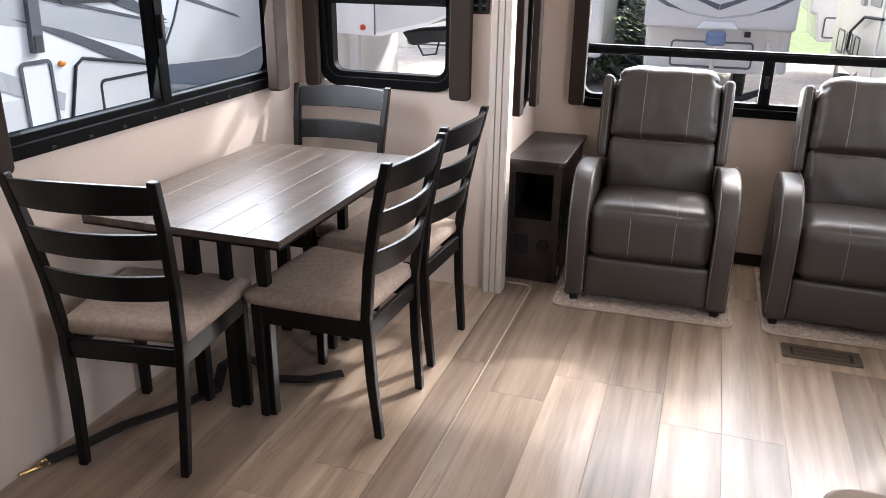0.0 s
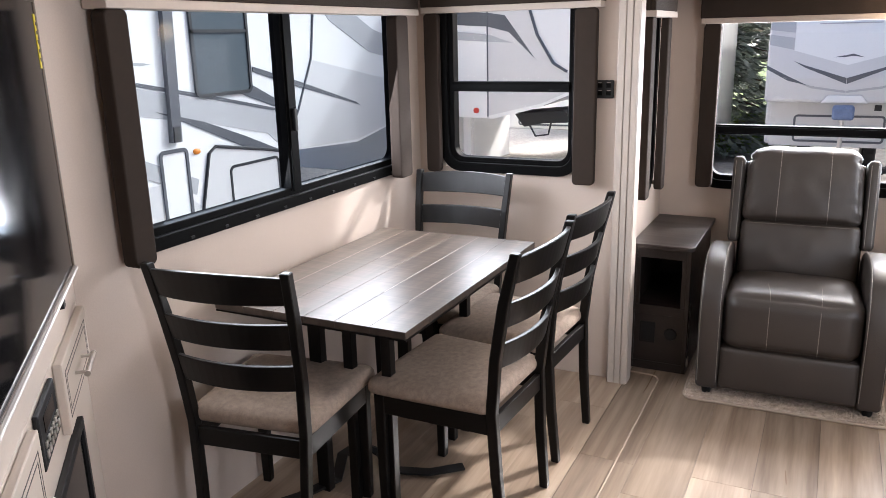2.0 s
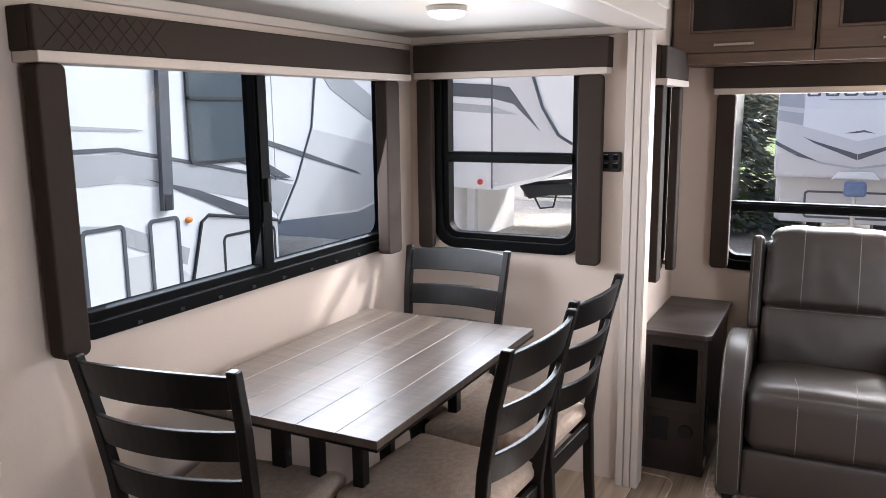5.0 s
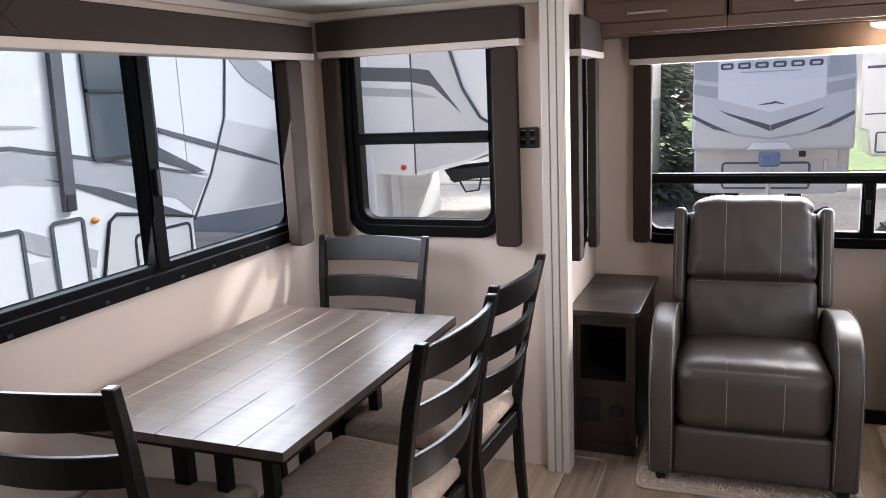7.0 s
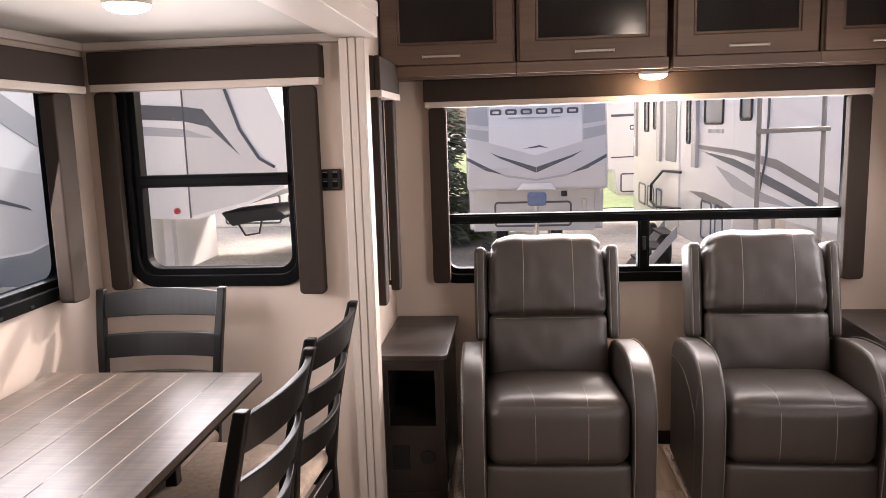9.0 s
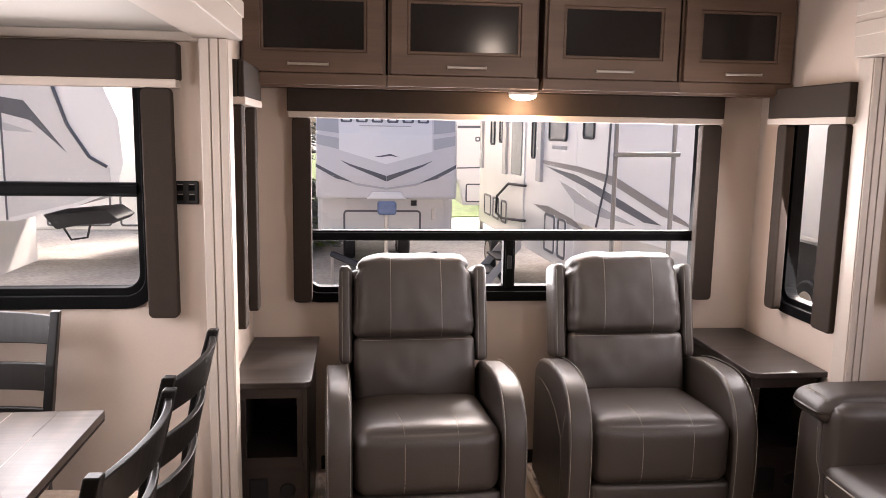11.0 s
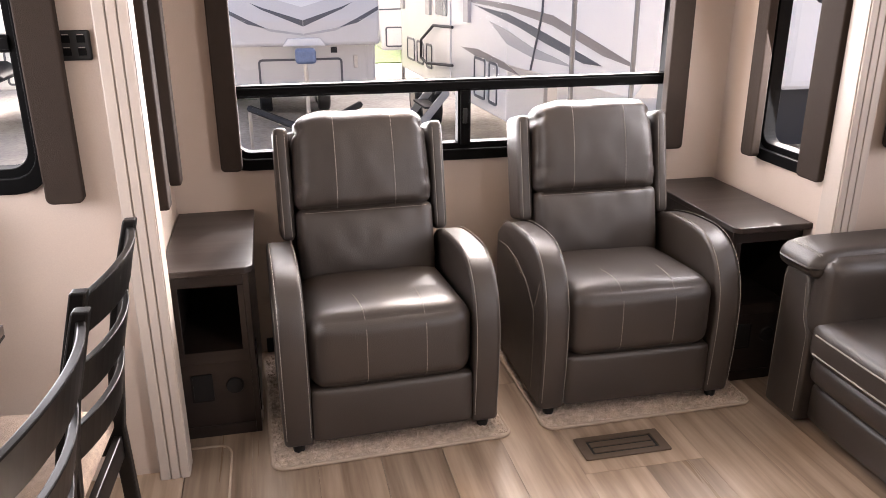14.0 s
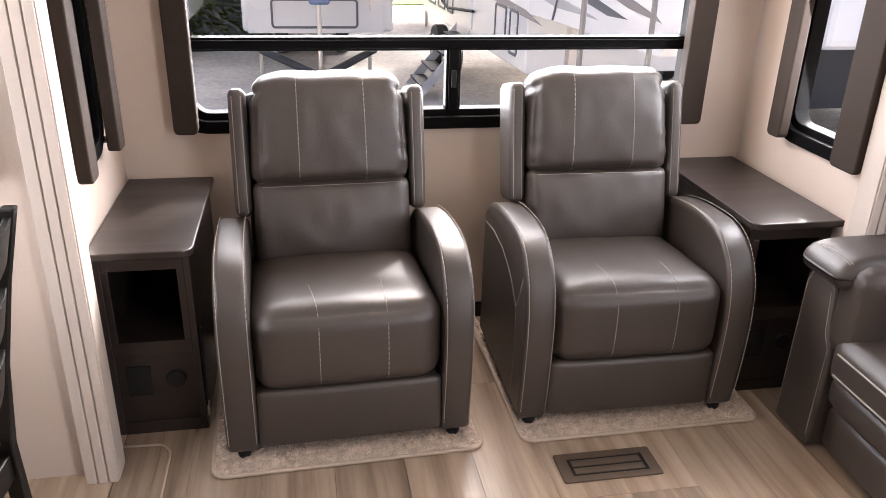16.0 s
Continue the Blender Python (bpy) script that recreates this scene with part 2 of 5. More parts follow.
def rrect(x0, z0, x1, z1, r, n=6):
    pts = []
    for cx, cz, a0 in ((x1 - r, z1 - r, 0), (x0 + r, z1 - r, 90), (x0 + r, z0 + r, 180), (x1 - r, z0 + r, 270)):
        for i in range(n + 1):
            a = radians(a0 + 90 * i / n)
            pts.append((cx + r * math.cos(a), cz + r * math.sin(a)))
    return pts


def ring(bm, outer, inner, axis, a, b):
    """A frame between two outlines of as many points, extruded along an axis."""
    f = {"x": lambda p, t: (t, p[0], p[1]), "y": lambda p, t: (p[0], t, p[1]), "z": lambda p, t: (p[0], p[1], t)}[axis]
    L = [[bm.verts.new(f(p, t)) for p in o] for t in (a, b) for o in (outer, inner)]
    n = len(outer)
    for i in range(n):
        j = (i + 1) % n
        bm.faces.new((L[0][i], L[0][j], L[1][j], L[1][i]))
        bm.faces.new((L[2][i], L[2][j], L[3][j], L[3][i]))
        bm.faces.new((L[0][i], L[0][j], L[2][j], L[2][i]))
        bm.faces.new((L[1][i], L[1][j], L[3][j], L[3][i]))


def tube(bm, pts, r, n=8, taper=None):
    """A round rod along points."""
    pts = [Vector(p) for p in pts]
    prev = None
    ringlist = []
    for i, p in enumerate(pts):
        d = (pts[min(i + 1, len(pts) - 1)] - pts[max(i - 1, 0)]).normalized()
        up = Vector((0, 0, 1)) if abs(d.z) < 0.95 else Vector((1, 0, 0))
        if prev is not None:
            u = (prev - d * prev.dot(d)).normalized()
        else:
            u = d.cross(up).normalized()
        prev = u
        w = d.cross(u)
        rr = r if taper is None else r * taper[i]
        ringlist.append([bm.verts.new(p + (u * math.cos(2 * math.pi * k / n) + w * math.sin(2 * math.pi * k / n)) * rr) for k in range(n)])
    for a, b in zip(ringlist, ringlist[1:]):
        for k in range(n):
            bm.faces.new((a[k], a[(k + 1) % n], b[(k + 1) % n], b[k]))
    bm.faces.new(ringlist[0])
    bm.faces.new(ringlist[-1])


def cushion(x0, y0, z0, x1, y1, z1, r, n=14, puff=(0, 0, 0), shape=None):
    """A soft rounded block; puff swells the faces across x, y and z; shape(v) bends it afterwards."""
    bm = bmesh.new()
    bmesh.ops.create_cube(bm, size=2.0)
    bmesh.ops.subdivide_edges(bm, edges=bm.edges, cuts=n, use_grid_fill=True)
    c = Vector(((x0 + x1) / 2, (y0 + y1) / 2, (z0 + z1) / 2))
    h = Vector(((x1 - x0) / 2, (y1 - y0) / 2, (z1 - z0) / 2))
    rv = Vector([min(r, k * 0.98) for k in h])
    for v in bm.verts:
        u = v.co.copy()
        w = Vector([math.sin(k * math.pi / 2) * 0.5 + k * 0.5 for k in u])
        p = Vector([w[i] * h[i] for i in range(3)])
        q = Vector([max(-(h[i] - rv[i]), min(h[i] - rv[i], p[i])) for i in range(3)])
        d = Vector([(p[i] - q[i]) / rv[i] for i in range(3)])
        m = max(abs(k) for k in d)
        if m > 1e-6:
            d = d.normalized() * m
        p = Vector([q[i] + d[i] * rv[i] for i in range(3)])
        s = [1 - k * k for k in u]
        p.x += math.copysign(puff[0] * s[1] * s[2], u.x) * (abs(u.x) > 0.99)
        p.y += math.copysign(puff[1] * s[0] * s[2], u.y) * (abs(u.y) > 0.99)
        p.z += math.copysign(puff[2] * s[0] * s[1], u.z) * (abs(u.z) > 0.99)
        v.co = c + p
        if shape:
            v.co = Vector(shape(v.co))
    return bm


def wall_with_hole(axis, a, b, u0, u1, z0, z1, holes):
    """A wall slab between a and b across its axis, from u0 to u1 along it, with rectangular openings (u, z, u, z): one closed mesh."""
    us = sorted({u0, u1} | {h[0] for h in holes} | {h[2] for h in holes})
    zs = sorted({z0, z1} | {h[1] for h in holes} | {h[3] for h in holes})

    def solid(i, k):
        if not (0 <= i < len(us) - 1 and 0 <= k < len(zs) - 1):
            return False
        u, z = (us[i] + us[i + 1]) / 2, (zs[k] + zs[k + 1]) / 2
        return not any(h[0] < u < h[2] and h[1] < z < h[3] for h in holes)
    bm = bmesh.new()
    made = {}

    def vert(t, i, k):
        if (t, i, k) not in made:
            made[(t, i, k)] = bm.verts.new((t, us[i], zs[k]) if axis == "x" else (us[i], t, zs[k]))
        return made[(t, i, k)]
    for i in range(len(us) - 1):
        for k in range(len(zs) - 1):
            if not solid(i, k):
                continue
            ring4 = ((i, k), (i + 1, k), (i + 1, k + 1), (i, k + 1))
            for t in (a, b):
                bm.faces.new([vert(t, *c) for c in ring4])
            for (c0, c1), (di, dk) in zip(zip(ring4, ring4[1:] + ring4[:1]), ((0, -1), (1, 0), (0, 1), (-1, 0))):
                if not solid(i + di, k + dk):
                    bm.faces.new((vert(a, *c0), vert(a, *c1), vert(b, *c1), vert(b, *c0)))
    return bm


def structure(ob, label, category):
    return tagged(ob, label, category, kind="structure")


# ---------- the shell ----------
XW, YE, YR, XL, XR = -1.69, 3.155, 3.93, -0.70, 1.56     # dinette wall, slide end wall, rear wall, body walls
H, HS = 2.12, 1.815                                       # main ceiling, slide ceiling
YB = -1.6                                                 # wall behind the walk

structure(part("wall_rear", wall_with_hole("y", YR, YR + 0.07, XL - 0.07, XR + 0.07, -0.05, H, [(-0.50, 0.79, 1.325, 1.72)]), WALL), "beige vinyl rear wall with a wide window", "wall")
structure(part("wall_left_rear", wall_with_hole("x", XL - 0.07, XL, 3.20, YR, -0.05, H, [(3.33, 0.82, 3.65, 1.74)]), WALL), "beige vinyl side wall beside the end table", "wall")
structure(part("wall_right_rear", wall_with_hole("x", XR, XR + 0.07, 3.20, YR, -0.05, H, [(3.30, 0.80, 3.685, 1.68)]), WALL), "beige vinyl side wall with a narrow window", "wall")
structure(part("wall_dinette", wall_with_hole("x", XW - 0.06, XW, 1.12, YE + 0.06, -0.05, HS + 0.05, [(1.385, 0.965, 2.985, 1.725)]), WALL), "beige vinyl dinette wall below a sliding window", "wall")
structure(part("wall_slide_end", wall_with_hole("y", YE, YE + 0.06, XW, XL + 0.03, -0.05, HS + 0.05, [(-1.555, 0.946, -0.915, 1.735)]), WALL), "beige vinyl end wall of the dinette slide", "wall")
structure(part("wall_sofa_slide_end", wall_with_hole("y", YE, YE + 0.06, XR - 0.04, 2.45, -0.05, HS + 0.05, [(1.84, 0.95, 2.34, 1.76)]), WALL), "beige vinyl end wall of the sofa slide", "wall")
structure(part("wall_sofa_slide", wall_with_hole("x", 2.45, 2.51, 0.9, YE + 0.06, -0.05, HS + 0.05, [(1.4, 0.95, 2.7, 1.66)]), WALL), "beige vinyl wall behind the sofa", "wall")
structure(part("wall_sofa_slide_near", boxes((XR, 0.84, -0.05, 2.51, 0.90, HS + 0.05)), WALL), "beige vinyl near end wall of the sofa slide", "wall")
structure(part("wall_right", wall_with_hole("x", XR, XR + 0.07, YB, 0.84, -0.05, H, [(0.02, 0.0, 0.68, 1.90)]), WALL), "beige vinyl wall with the entry doorway", "wall")
structure(part("wall_left", boxes((XL - 0.57, YB, -0.05, XL - 0.50, 0.30, H)), WALL), "beige vinyl side wall", "wall")
structure(part("wall_behind", boxes((-1.75, YB - 0.07, -0.05, XR + 0.07, YB, H)), WALL), "beige vinyl wall behind the walk", "wall")
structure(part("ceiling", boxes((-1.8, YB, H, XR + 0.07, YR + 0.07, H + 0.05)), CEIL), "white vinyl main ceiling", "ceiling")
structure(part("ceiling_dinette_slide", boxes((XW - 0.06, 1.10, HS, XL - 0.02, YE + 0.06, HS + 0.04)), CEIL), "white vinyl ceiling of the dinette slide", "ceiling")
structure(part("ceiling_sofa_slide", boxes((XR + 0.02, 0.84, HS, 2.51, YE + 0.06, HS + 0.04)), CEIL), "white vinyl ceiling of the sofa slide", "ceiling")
structure(part("wall_above_dinette", boxes((XL - 0.02, 0.30, HS, XL + 0.02, YE + 0.10, H)), WALL), "beige vinyl wall above the dinette slide", "wall")
structure(part("wall_above_sofa", boxes((XR, 0.84, HS, XR + 0.04, YE + 0.10, H)), WALL), "beige vinyl wall above the sofa slide", "wall")


def fascia(name, x_in, sgn):
    """Grooved trim round a slide opening: upright and header. sgn: +1 where the room lies towards +x."""
    bm = bmesh.new()
    x0 = x_in - sgn * 0.090
    box(bm, min(x0, x_in), YE - 0.040, 0.0, max(x0, x_in), YE + 0.040, HS - 0.022)
    for k, (d, w) in enumerate(((0.003, 0.024), (0.031, 0.024), (0.059, 0.028))):
        xa, xb = x_in - sgn * d, x_in - sgn * (d + w)
        box(bm, min(xa, xb), YE - 0.047, 0.0, max(xa, xb), YE - 0.040, HS - 0.022)
    ob = structure(part(name, bm, TRIM, bevel=0.002), "cream grooved trim upright beside the slide opening", "trim")
    return ob


fascia("trim_1", -0.652, 1)
fascia("trim_2", 1.515, -1)
for nm, x0, x1 in (("trim_3", -0.76, -0.615), ("trim_4", 1.48, 1.63)):
    xi = x1 if nm == "trim_3" else x0
    s = 1 if nm == "trim_3" else -1
    bm = boxes((x0, 0.9, HS - 0.02, x1, YE + 0.02, H - 0.02))
    for zz in (HS + 0.05, HS + 0.12):
        box(bm, *((xi, 0.9, zz, xi + 0.006, YE + 0.02, zz + 0.05) if s > 0 else (xi - 0.006, 0.9, zz, xi, YE + 0.02, zz + 0.05)))
    structure(part(nm, bm, TRIM, bevel=0.003), "cream header trim over the slide opening", "trim")
bm = boxes((XW, 1.25, HS - 0.03, XW + 0.02, YE, HS), (XW, YE - 0.02, HS - 0.031, -0.745, YE, HS))
structure(part("trim_5", bm, TRIM, bevel=0.004), "cream crown strip under the slide ceiling", "trim")

# ---------- windows ----------


def window(name, axis, inner, sgn, u0, z0, u1, z1, rails, panes, label):
    """Black framed window with rounded corners. inner: the room's wall face; sgn: the way outwards. rails: boxes (u, z, u, z)."""
    th = 0.055
    e = structure(empty(name), label, "window")
    r, w = 0.085, 0.046

    def cut(o, i, lo, hi, mt, pn):
        b = bmesh.new()
        ring(b, o, i, axis, lo, hi)
        return part(pn, b, mt, e, bevel=0.003)
    a, b2 = inner - sgn * 0.016, inner + sgn * 0.006
    cut(rrect(u0 - 0.02, z0 - 0.02, u1 + 0.02, z1 + 0.02, r + 0.02), rrect(u0 + w * 0.5, z0 + w * 0.5, u1 - w * 0.5, z1 - w * 0.5, r - 0.02), a, b2, BLACKF, "window_frame")
    cut(rrect(u0 + 0.001, z0 + 0.001, u1 - 0.001, z1 - 0.001, r), rrect(u0 + w, z0 + w, u1 - w, z1 - w, r - 0.035), inner + sgn * 0.006, inner + sgn * 0.06, BLACKF, "sash")
    for q0, qz0, q1, qz1 in rails:
        b = bmesh.new()
        for lo, hi, g in ((0.002, 0.05, 0.0), (-0.006, 0.002, 0.008)):
            A, B = inner + sgn * lo, inner + sgn * hi
            vs = (q0 + g * (q1 - q0 < 0.2), qz0 + g * (qz1 - qz0 < 0.2), q1 - g * (q1 - q0 < 0.2), qz1 - g * (qz1 - qz0 < 0.2))
            box(b, *((min(A, B), vs[0], vs[1], max(A, B), vs[2], vs[3]) if axis == "x" else (vs[0], min(A, B), vs[1], vs[2], max(A, B), vs[3])))
        part("rail", b, BLACKF, e, bevel=0.002)
    for k, (q0, qz0, q1, qz1) in enumerate(panes):
        A = inner + sgn * (0.030 + 0.006 * k)
        cs = ((q0, qz0), (q1, qz0), (q1, qz1), (q0, qz1))
        me = bpy.data.meshes.new("pane")
        me.from_pydata([(A, u, z) if axis == "x" else (u, A, z) for u, z in cs], [], [(0, 1, 2, 3) if (sgn < 0) == (axis == "x") else (3, 2, 1, 0)])
        me.materials.append(PANE_D if name == "window_2" else PANE)
        p = new("pane", me)
        p.parent = e
        p.visible_shadow = False
    return e


w1 = window("window_1", "y", YR, 1, -0.50, 0.79, 1.325, 1.72, [(-0.46, 1.041, 1.285, 1.086), (0.400, 0.83, 0.452, 1.044)],
            [(-0.46, 1.065, 1.285, 1.69), (-0.46, 0.83, 0.426, 1.065), (0.426, 0.83, 1.285, 1.065)], "wide black framed rear window, lower panes sliding")
w2 = window("window_2", "x", XW, -1, 1.385, 0.965, 2.985, 1.725, [(2.144, 1.0, 2.204, 1.69)], [(1.425, 1.005, 2.17, 1.69), (2.15, 1.005, 2.945, 1.69)], "black framed sliding window over the dinette")
w3 = window("window_3", "y", YE, 1, -1.555, 0.946, -0.915, 1.735, [(-1.515, 1.293, -0.955, 1.337)], [(-1.515, 1.32, -0.955, 1.70), (-1.515, 0.986, -0.955, 1.32)], "black framed end window with a horizontal rail")
w4 = window("window_4", "x", XR, 1, 3.30, 0.80, 3.685, 1.68, [], [(3.33, 0.83, 3.655, 1.65)], "narrow black framed side window")
w5 = window("window_5", "x", XL, -1, 3.33, 0.82, 3.65, 1.74, [], [(3.36, 0.85, 3.62, 1.71)], "narrow black framed side window")
w6 = window("window_6", "y", YE, 1, 1.84, 0.95, 2.34, 1.76, [(1.88, 1.271, 2.30, 1.318)], [(1.88, 1.30, 2.30, 1.73), (1.88, 0.98, 2.30, 1.30)], "black framed window in the sofa slide")
b = bmesh.new()
box(b, XW + 0.006, 2.165, 1.22, XW + 0.020, 2.183, 1.30)
part("latch", b, BLACKP, w2, bevel=0.003)
b = bmesh.new()
box(b, 0.417, YR - 0.012, 0.915, 0.435, YR - 0.004, 0.975)
part("latch", b, BLACKP, w1, bevel=0.003)
for k in range(9):
    b = bmesh.new()
    box(b, XW + 0.016, 1.60 + 0.155 * k, 0.953, XW + 0.020, 1.616 + 0.155 * k, 0.961)
    part("screw_cover", b, BLACKP, w2)

# ---------- padded window valances ----------


def valance(axis, wall, sgn, u0, u1, zb, zt, depth, legs, label, crest=None):
    """Fabric box valance with roller shade bar and two padded side legs. sgn: the way into the room. legs: (u, u, z of foot)."""
    e = tagged(empty("window_valance"), label, "valance", "window valances")

    def bx(ua, za, ub, zc, d0, d1):
        A, B = sorted((wall + sgn * d0, wall + sgn * d1))
        return (A, ua, za, B, ub, zc) if axis == "x" else (ua, A, za, ub, B, zc)
    bm = boxes(bx(u0, zb + 0.025, u1, zt, depth - 0.022, depth), bx(u0, zb + 0.025, u0 + 0.018, zt, 0.001, depth - 0.022), bx(u1 - 0.018, zb + 0.025, u1, zt, 0.001, depth - 0.022),
               bx(u0 + 0.018, zt - 0.014, u1 - 0.018, zt, 0.001, depth - 0.022))
    part("box", bm, VALF, e, bevel=0.005)
    bm = boxes(bx(u0 + 0.004, zb, u1 - 0.004, zb + 0.026, 0.004, depth + 0.003))
    part("shade_bar", bm, SHADE, e, "cream roller shade bottom bar", bevel=0.003)
    for la, lb, lz in legs:
        out = rrect(la, lz, lb, zb, 0.018, 4)
        bm = bmesh.new()
        if axis == "x":
            prism(bm, out, "x", wall + sgn * 0.026, wall + sgn * (depth - 0.012))
        else:
            prism(bm, out, "y", wall + sgn * 0.026, wall + sgn * (depth - 0.012))
        part("leg", bm, VALF, e, bevel=0.006, seg=3)
        bm = bmesh.new()
        m = (la + lb) / 2
        p = (wall, m, lz + 0.03) if axis == "x" else (m, wall, lz + 0.03)
        d = Vector((sgn, 0, 0)) if axis == "x" else Vector((0, sgn, 0))
        tube(bm, [Vector(p) + d * 0.001, Vector(p) + d * 0.030], 0.011, 10)
        part("spacer", bm, BRONZE, e, "small bronze spacer")
    return e


v_din = valance("x", XW, 1, 1.322, 3.010, 1.628, 1.752, 0.090, [(1.328, 1.406, 0.935), (2.828, 2.932, 0.935)], "dark brown fabric window valance over the sliding window")
v_end = valance("y", YE, -1, -1.632, -0.803, 1.638, 1.775, 0.072, [(-0.921, -0.825, 0.903), (-1.625, -1.555, 0.925)], "dark brown fabric window valance over the end window")
v_rear = valance("y", YR, -1, -0.536, 1.346, 1.565, 1.685, 0.087, [(-0.518, -0.440, 0.783), (1.256, 1.345, 0.781)], "long dark brown fabric valance over the rear window")
v_right = valance("x", XR, -1, 3.186, 3.735, 1.567, 1.715, 0.075, [(3.600, 3.675, 0.793), (3.200, 3.322, 0.790)], "dark brown fabric valance over the side window")
v_left = valance("x", XL, 1, 3.26, 3.74, 1.597, 1.745, 0.075, [(3.62, 3.70, 0.80), (3.27, 3.35, 0.815)], "dark brown fabric valance over the side window")

v_sofa = valance("y", YE, -1, 1.655, 2.41, 1.609, 1.744, 0.078, [(1.66, 1.755, 0.925), (2.31, 2.40, 0.925)], "dark brown fabric valance in the sofa slide")
for k in range(7):
    for sg in (-1, 1):
        b = bmesh.new()
        yc = 1.385 + 0.046 * k
        tube(b, [(XW + 0.0905, yc - 0.042 * sg, 1.660), (XW + 0.0905, yc + 0.042 * sg, 1.744)], 0.0014, 5)
        part("quilting", b, VALF, v_din, "raised diamond quilting")

# ---------- ceiling lamps ----------


def puck(x, y, z, r, power, label, tint=(1.0, 0.68, 0.40)):
    e = tagged(empty("ceiling_lamp", x, y, z), label, "lamp", "round lamps")
    bm = bmesh.new()
    bmesh.ops.create_cone(bm, cap_ends=True, segments=32, radius1=r * 1.0, radius2=r * 1.05, depth=0.016, matrix=pose(0, 0, -0.008))
    part("rim", bm, CEIL, e, bevel=0.002)
    bm = bmesh.new()
    bmesh.ops.create_uvsphere(bm, u_segments=28, v_segments=12, radius=r * 0.97)
    for v in bm.verts:
        v.co.z = min(0, v.co.z) * 0.36 - 0.0162
    part("diffuser", bm, LAMPG, e, "warm glowing diffuser", smooth=True)
    lamp = new("lamp_light", bpy.data.lights.new("lamp_light", "POINT"))
    lamp.data.energy, lamp.data.color, lamp.data.shadow_soft_size = power, tint, 0.05
    lamp.location = (x, y, z - 0.08)
    return e


CF, CZ = 3.68, 1.706
puck(-1.085, 2.31, HS, 0.058, 0.3, "round warm ceiling lamp over the dinette")
puck(-1.175, 1.65, HS, 0.058, 0.3, "round warm ceiling lamp over the dinette")
puck(0.62, 1.70, H, 0.075, 3.0, "round warm lamp on the main ceiling", (1.0, 0.84, 0.68))
puck(0.430, 3.765, CZ - 0.0205, 0.058, 2.8, "round warm lamp under the overhead cabinets")

# ---------- overhead cabinets ----------


def pull(name, length, parent, at, turn, mt=STEEL):
    """A bar pull on two posts; the bar lies along local x and stands off along -y."""
    bm = bmesh.new()
    tube(bm, [(-length / 2, -0.028, 0), (length / 2, -0.028, 0)], 0.0055, 10)
    for s in (-1, 1):
        tube(bm, [(s * (length / 2 - 0.012), 0, 0), (s * (length / 2 - 0.012), -0.028, 0)], 0.0045, 8)
        tube(bm, [(s * length / 2, -0.028, 0), (s * (length / 2 + 0.004), -0.028, 0)], 0.0075, 10)
    ob = part(name, bm, mt, parent, "brushed nickel bar pull", smooth=False, bevel=0.0)
    ob.matrix_basis = at @ turn
    return ob


edges = ((-0.69, -0.142), (-0.124, 0.468), (0.502, 1.056), (1.072, 1.550))
for k, (xa, xb) in enumerate(edges):
    e = tagged(empty("overhead_cabinet", (xa + xb) / 2, CF, CZ), "dark brown wooden overhead cabinet with a smoked glass door", "cabinet", "overhead cabinets")
    w = (xb - xa) / 2
    body = boxes((-w - 0.008, 0.02, -0.020, w + 0.008, YR - CF - 0.002, 0.018), (-w - 0.005, 0.02, 0.018, -w + 0.012, YR - CF - 0.002, H - CZ - 0.003), (w - 0.012, 0.02, 0.018, w + 0.005, YR - CF - 0.002, H - CZ - 0.003),
                 (-w - 0.008, 0.0, -0.016, w + 0.008, 0.022, 0.0275))
    part("body", body, CABW, e, bevel=0.002)
    z0, z1 = 0.030, 0.375
    bm = bmesh.new()
    o = [(-w + 0.006, z0), (w - 0.006, z0), (w - 0.006, z1), (-w + 0.006, z1)]
    i = [(-w + 0.070, z0 + 0.080), (w - 0.070, z0 + 0.080), (w - 0.070, z1 - 0.06), (-w + 0.070, z1 - 0.06)]
    ring(bm, o, i, "y", -0.002, 0.018)
    i2 = [(-w + 0.082, z0 + 0.092), (w - 0.082, z0 + 0.092), (w - 0.082, z1 - 0.072), (-w + 0.082, z1 - 0.072)]
    ring(bm, i, i2, "y", 0.004, 0.016)
    d = part("door", bm, CABW, e, bevel=0.003)
    part("pane", boxes((-w + 0.081, 0.009, z0 + 0.091, w - 0.081, 0.013, z1 - 0.071)), TINT, d, "smoked glass panel")
    pull("handle", 0.148, d, pose((-0.02, 0.008, 0.0, 0.01)[k], -0.002, z0 + 0.030), Matrix())
structure(part("trim_6", boxes((XL + 0.002, CF + 0.022, CZ - 0.026, XR - 0.002, CF + 0.034, CZ - 0.0202)), CABW), "brown strip under the overhead cabinets", "trim")

# ---------- dinette table ----------
table = tagged(empty("dinette_table", -1.2925, 2.170, 0), "dark weathered plank dinette table with black legs", "table")
TX, TY = 0.3475, 0.5325
cuts = (-TX, -0.2335, -0.118, -0.003, 0.1075, 0.2275, TX)
for x0, x1 in zip(cuts, cuts[1:]):
    part("plank", boxes((x0 + 0.0006, -TY, 0.718, x1 - 0.0006, TY, 0.740)), TABLEW, table, bevel=0.0008)
part("core", boxes((-TX + 0.001, -TY + 0.001, 0.710, TX - 0.001, TY - 0.001, 0.7158)), BLACKW, table)
for x0, ya, yb in ((cuts[1], -TY, TY), (cuts[2], 0.1, TY), (cuts[4], -0.25, TY), (cuts[5], -0.30, 0.36)):
    part("groove_line", boxes((x0 - 0.0010, ya + 0.01, 0.7165, x0 + 0.0010, yb - 0.01, 0.7401)), SHADE, table, "pale worn groove between planks")
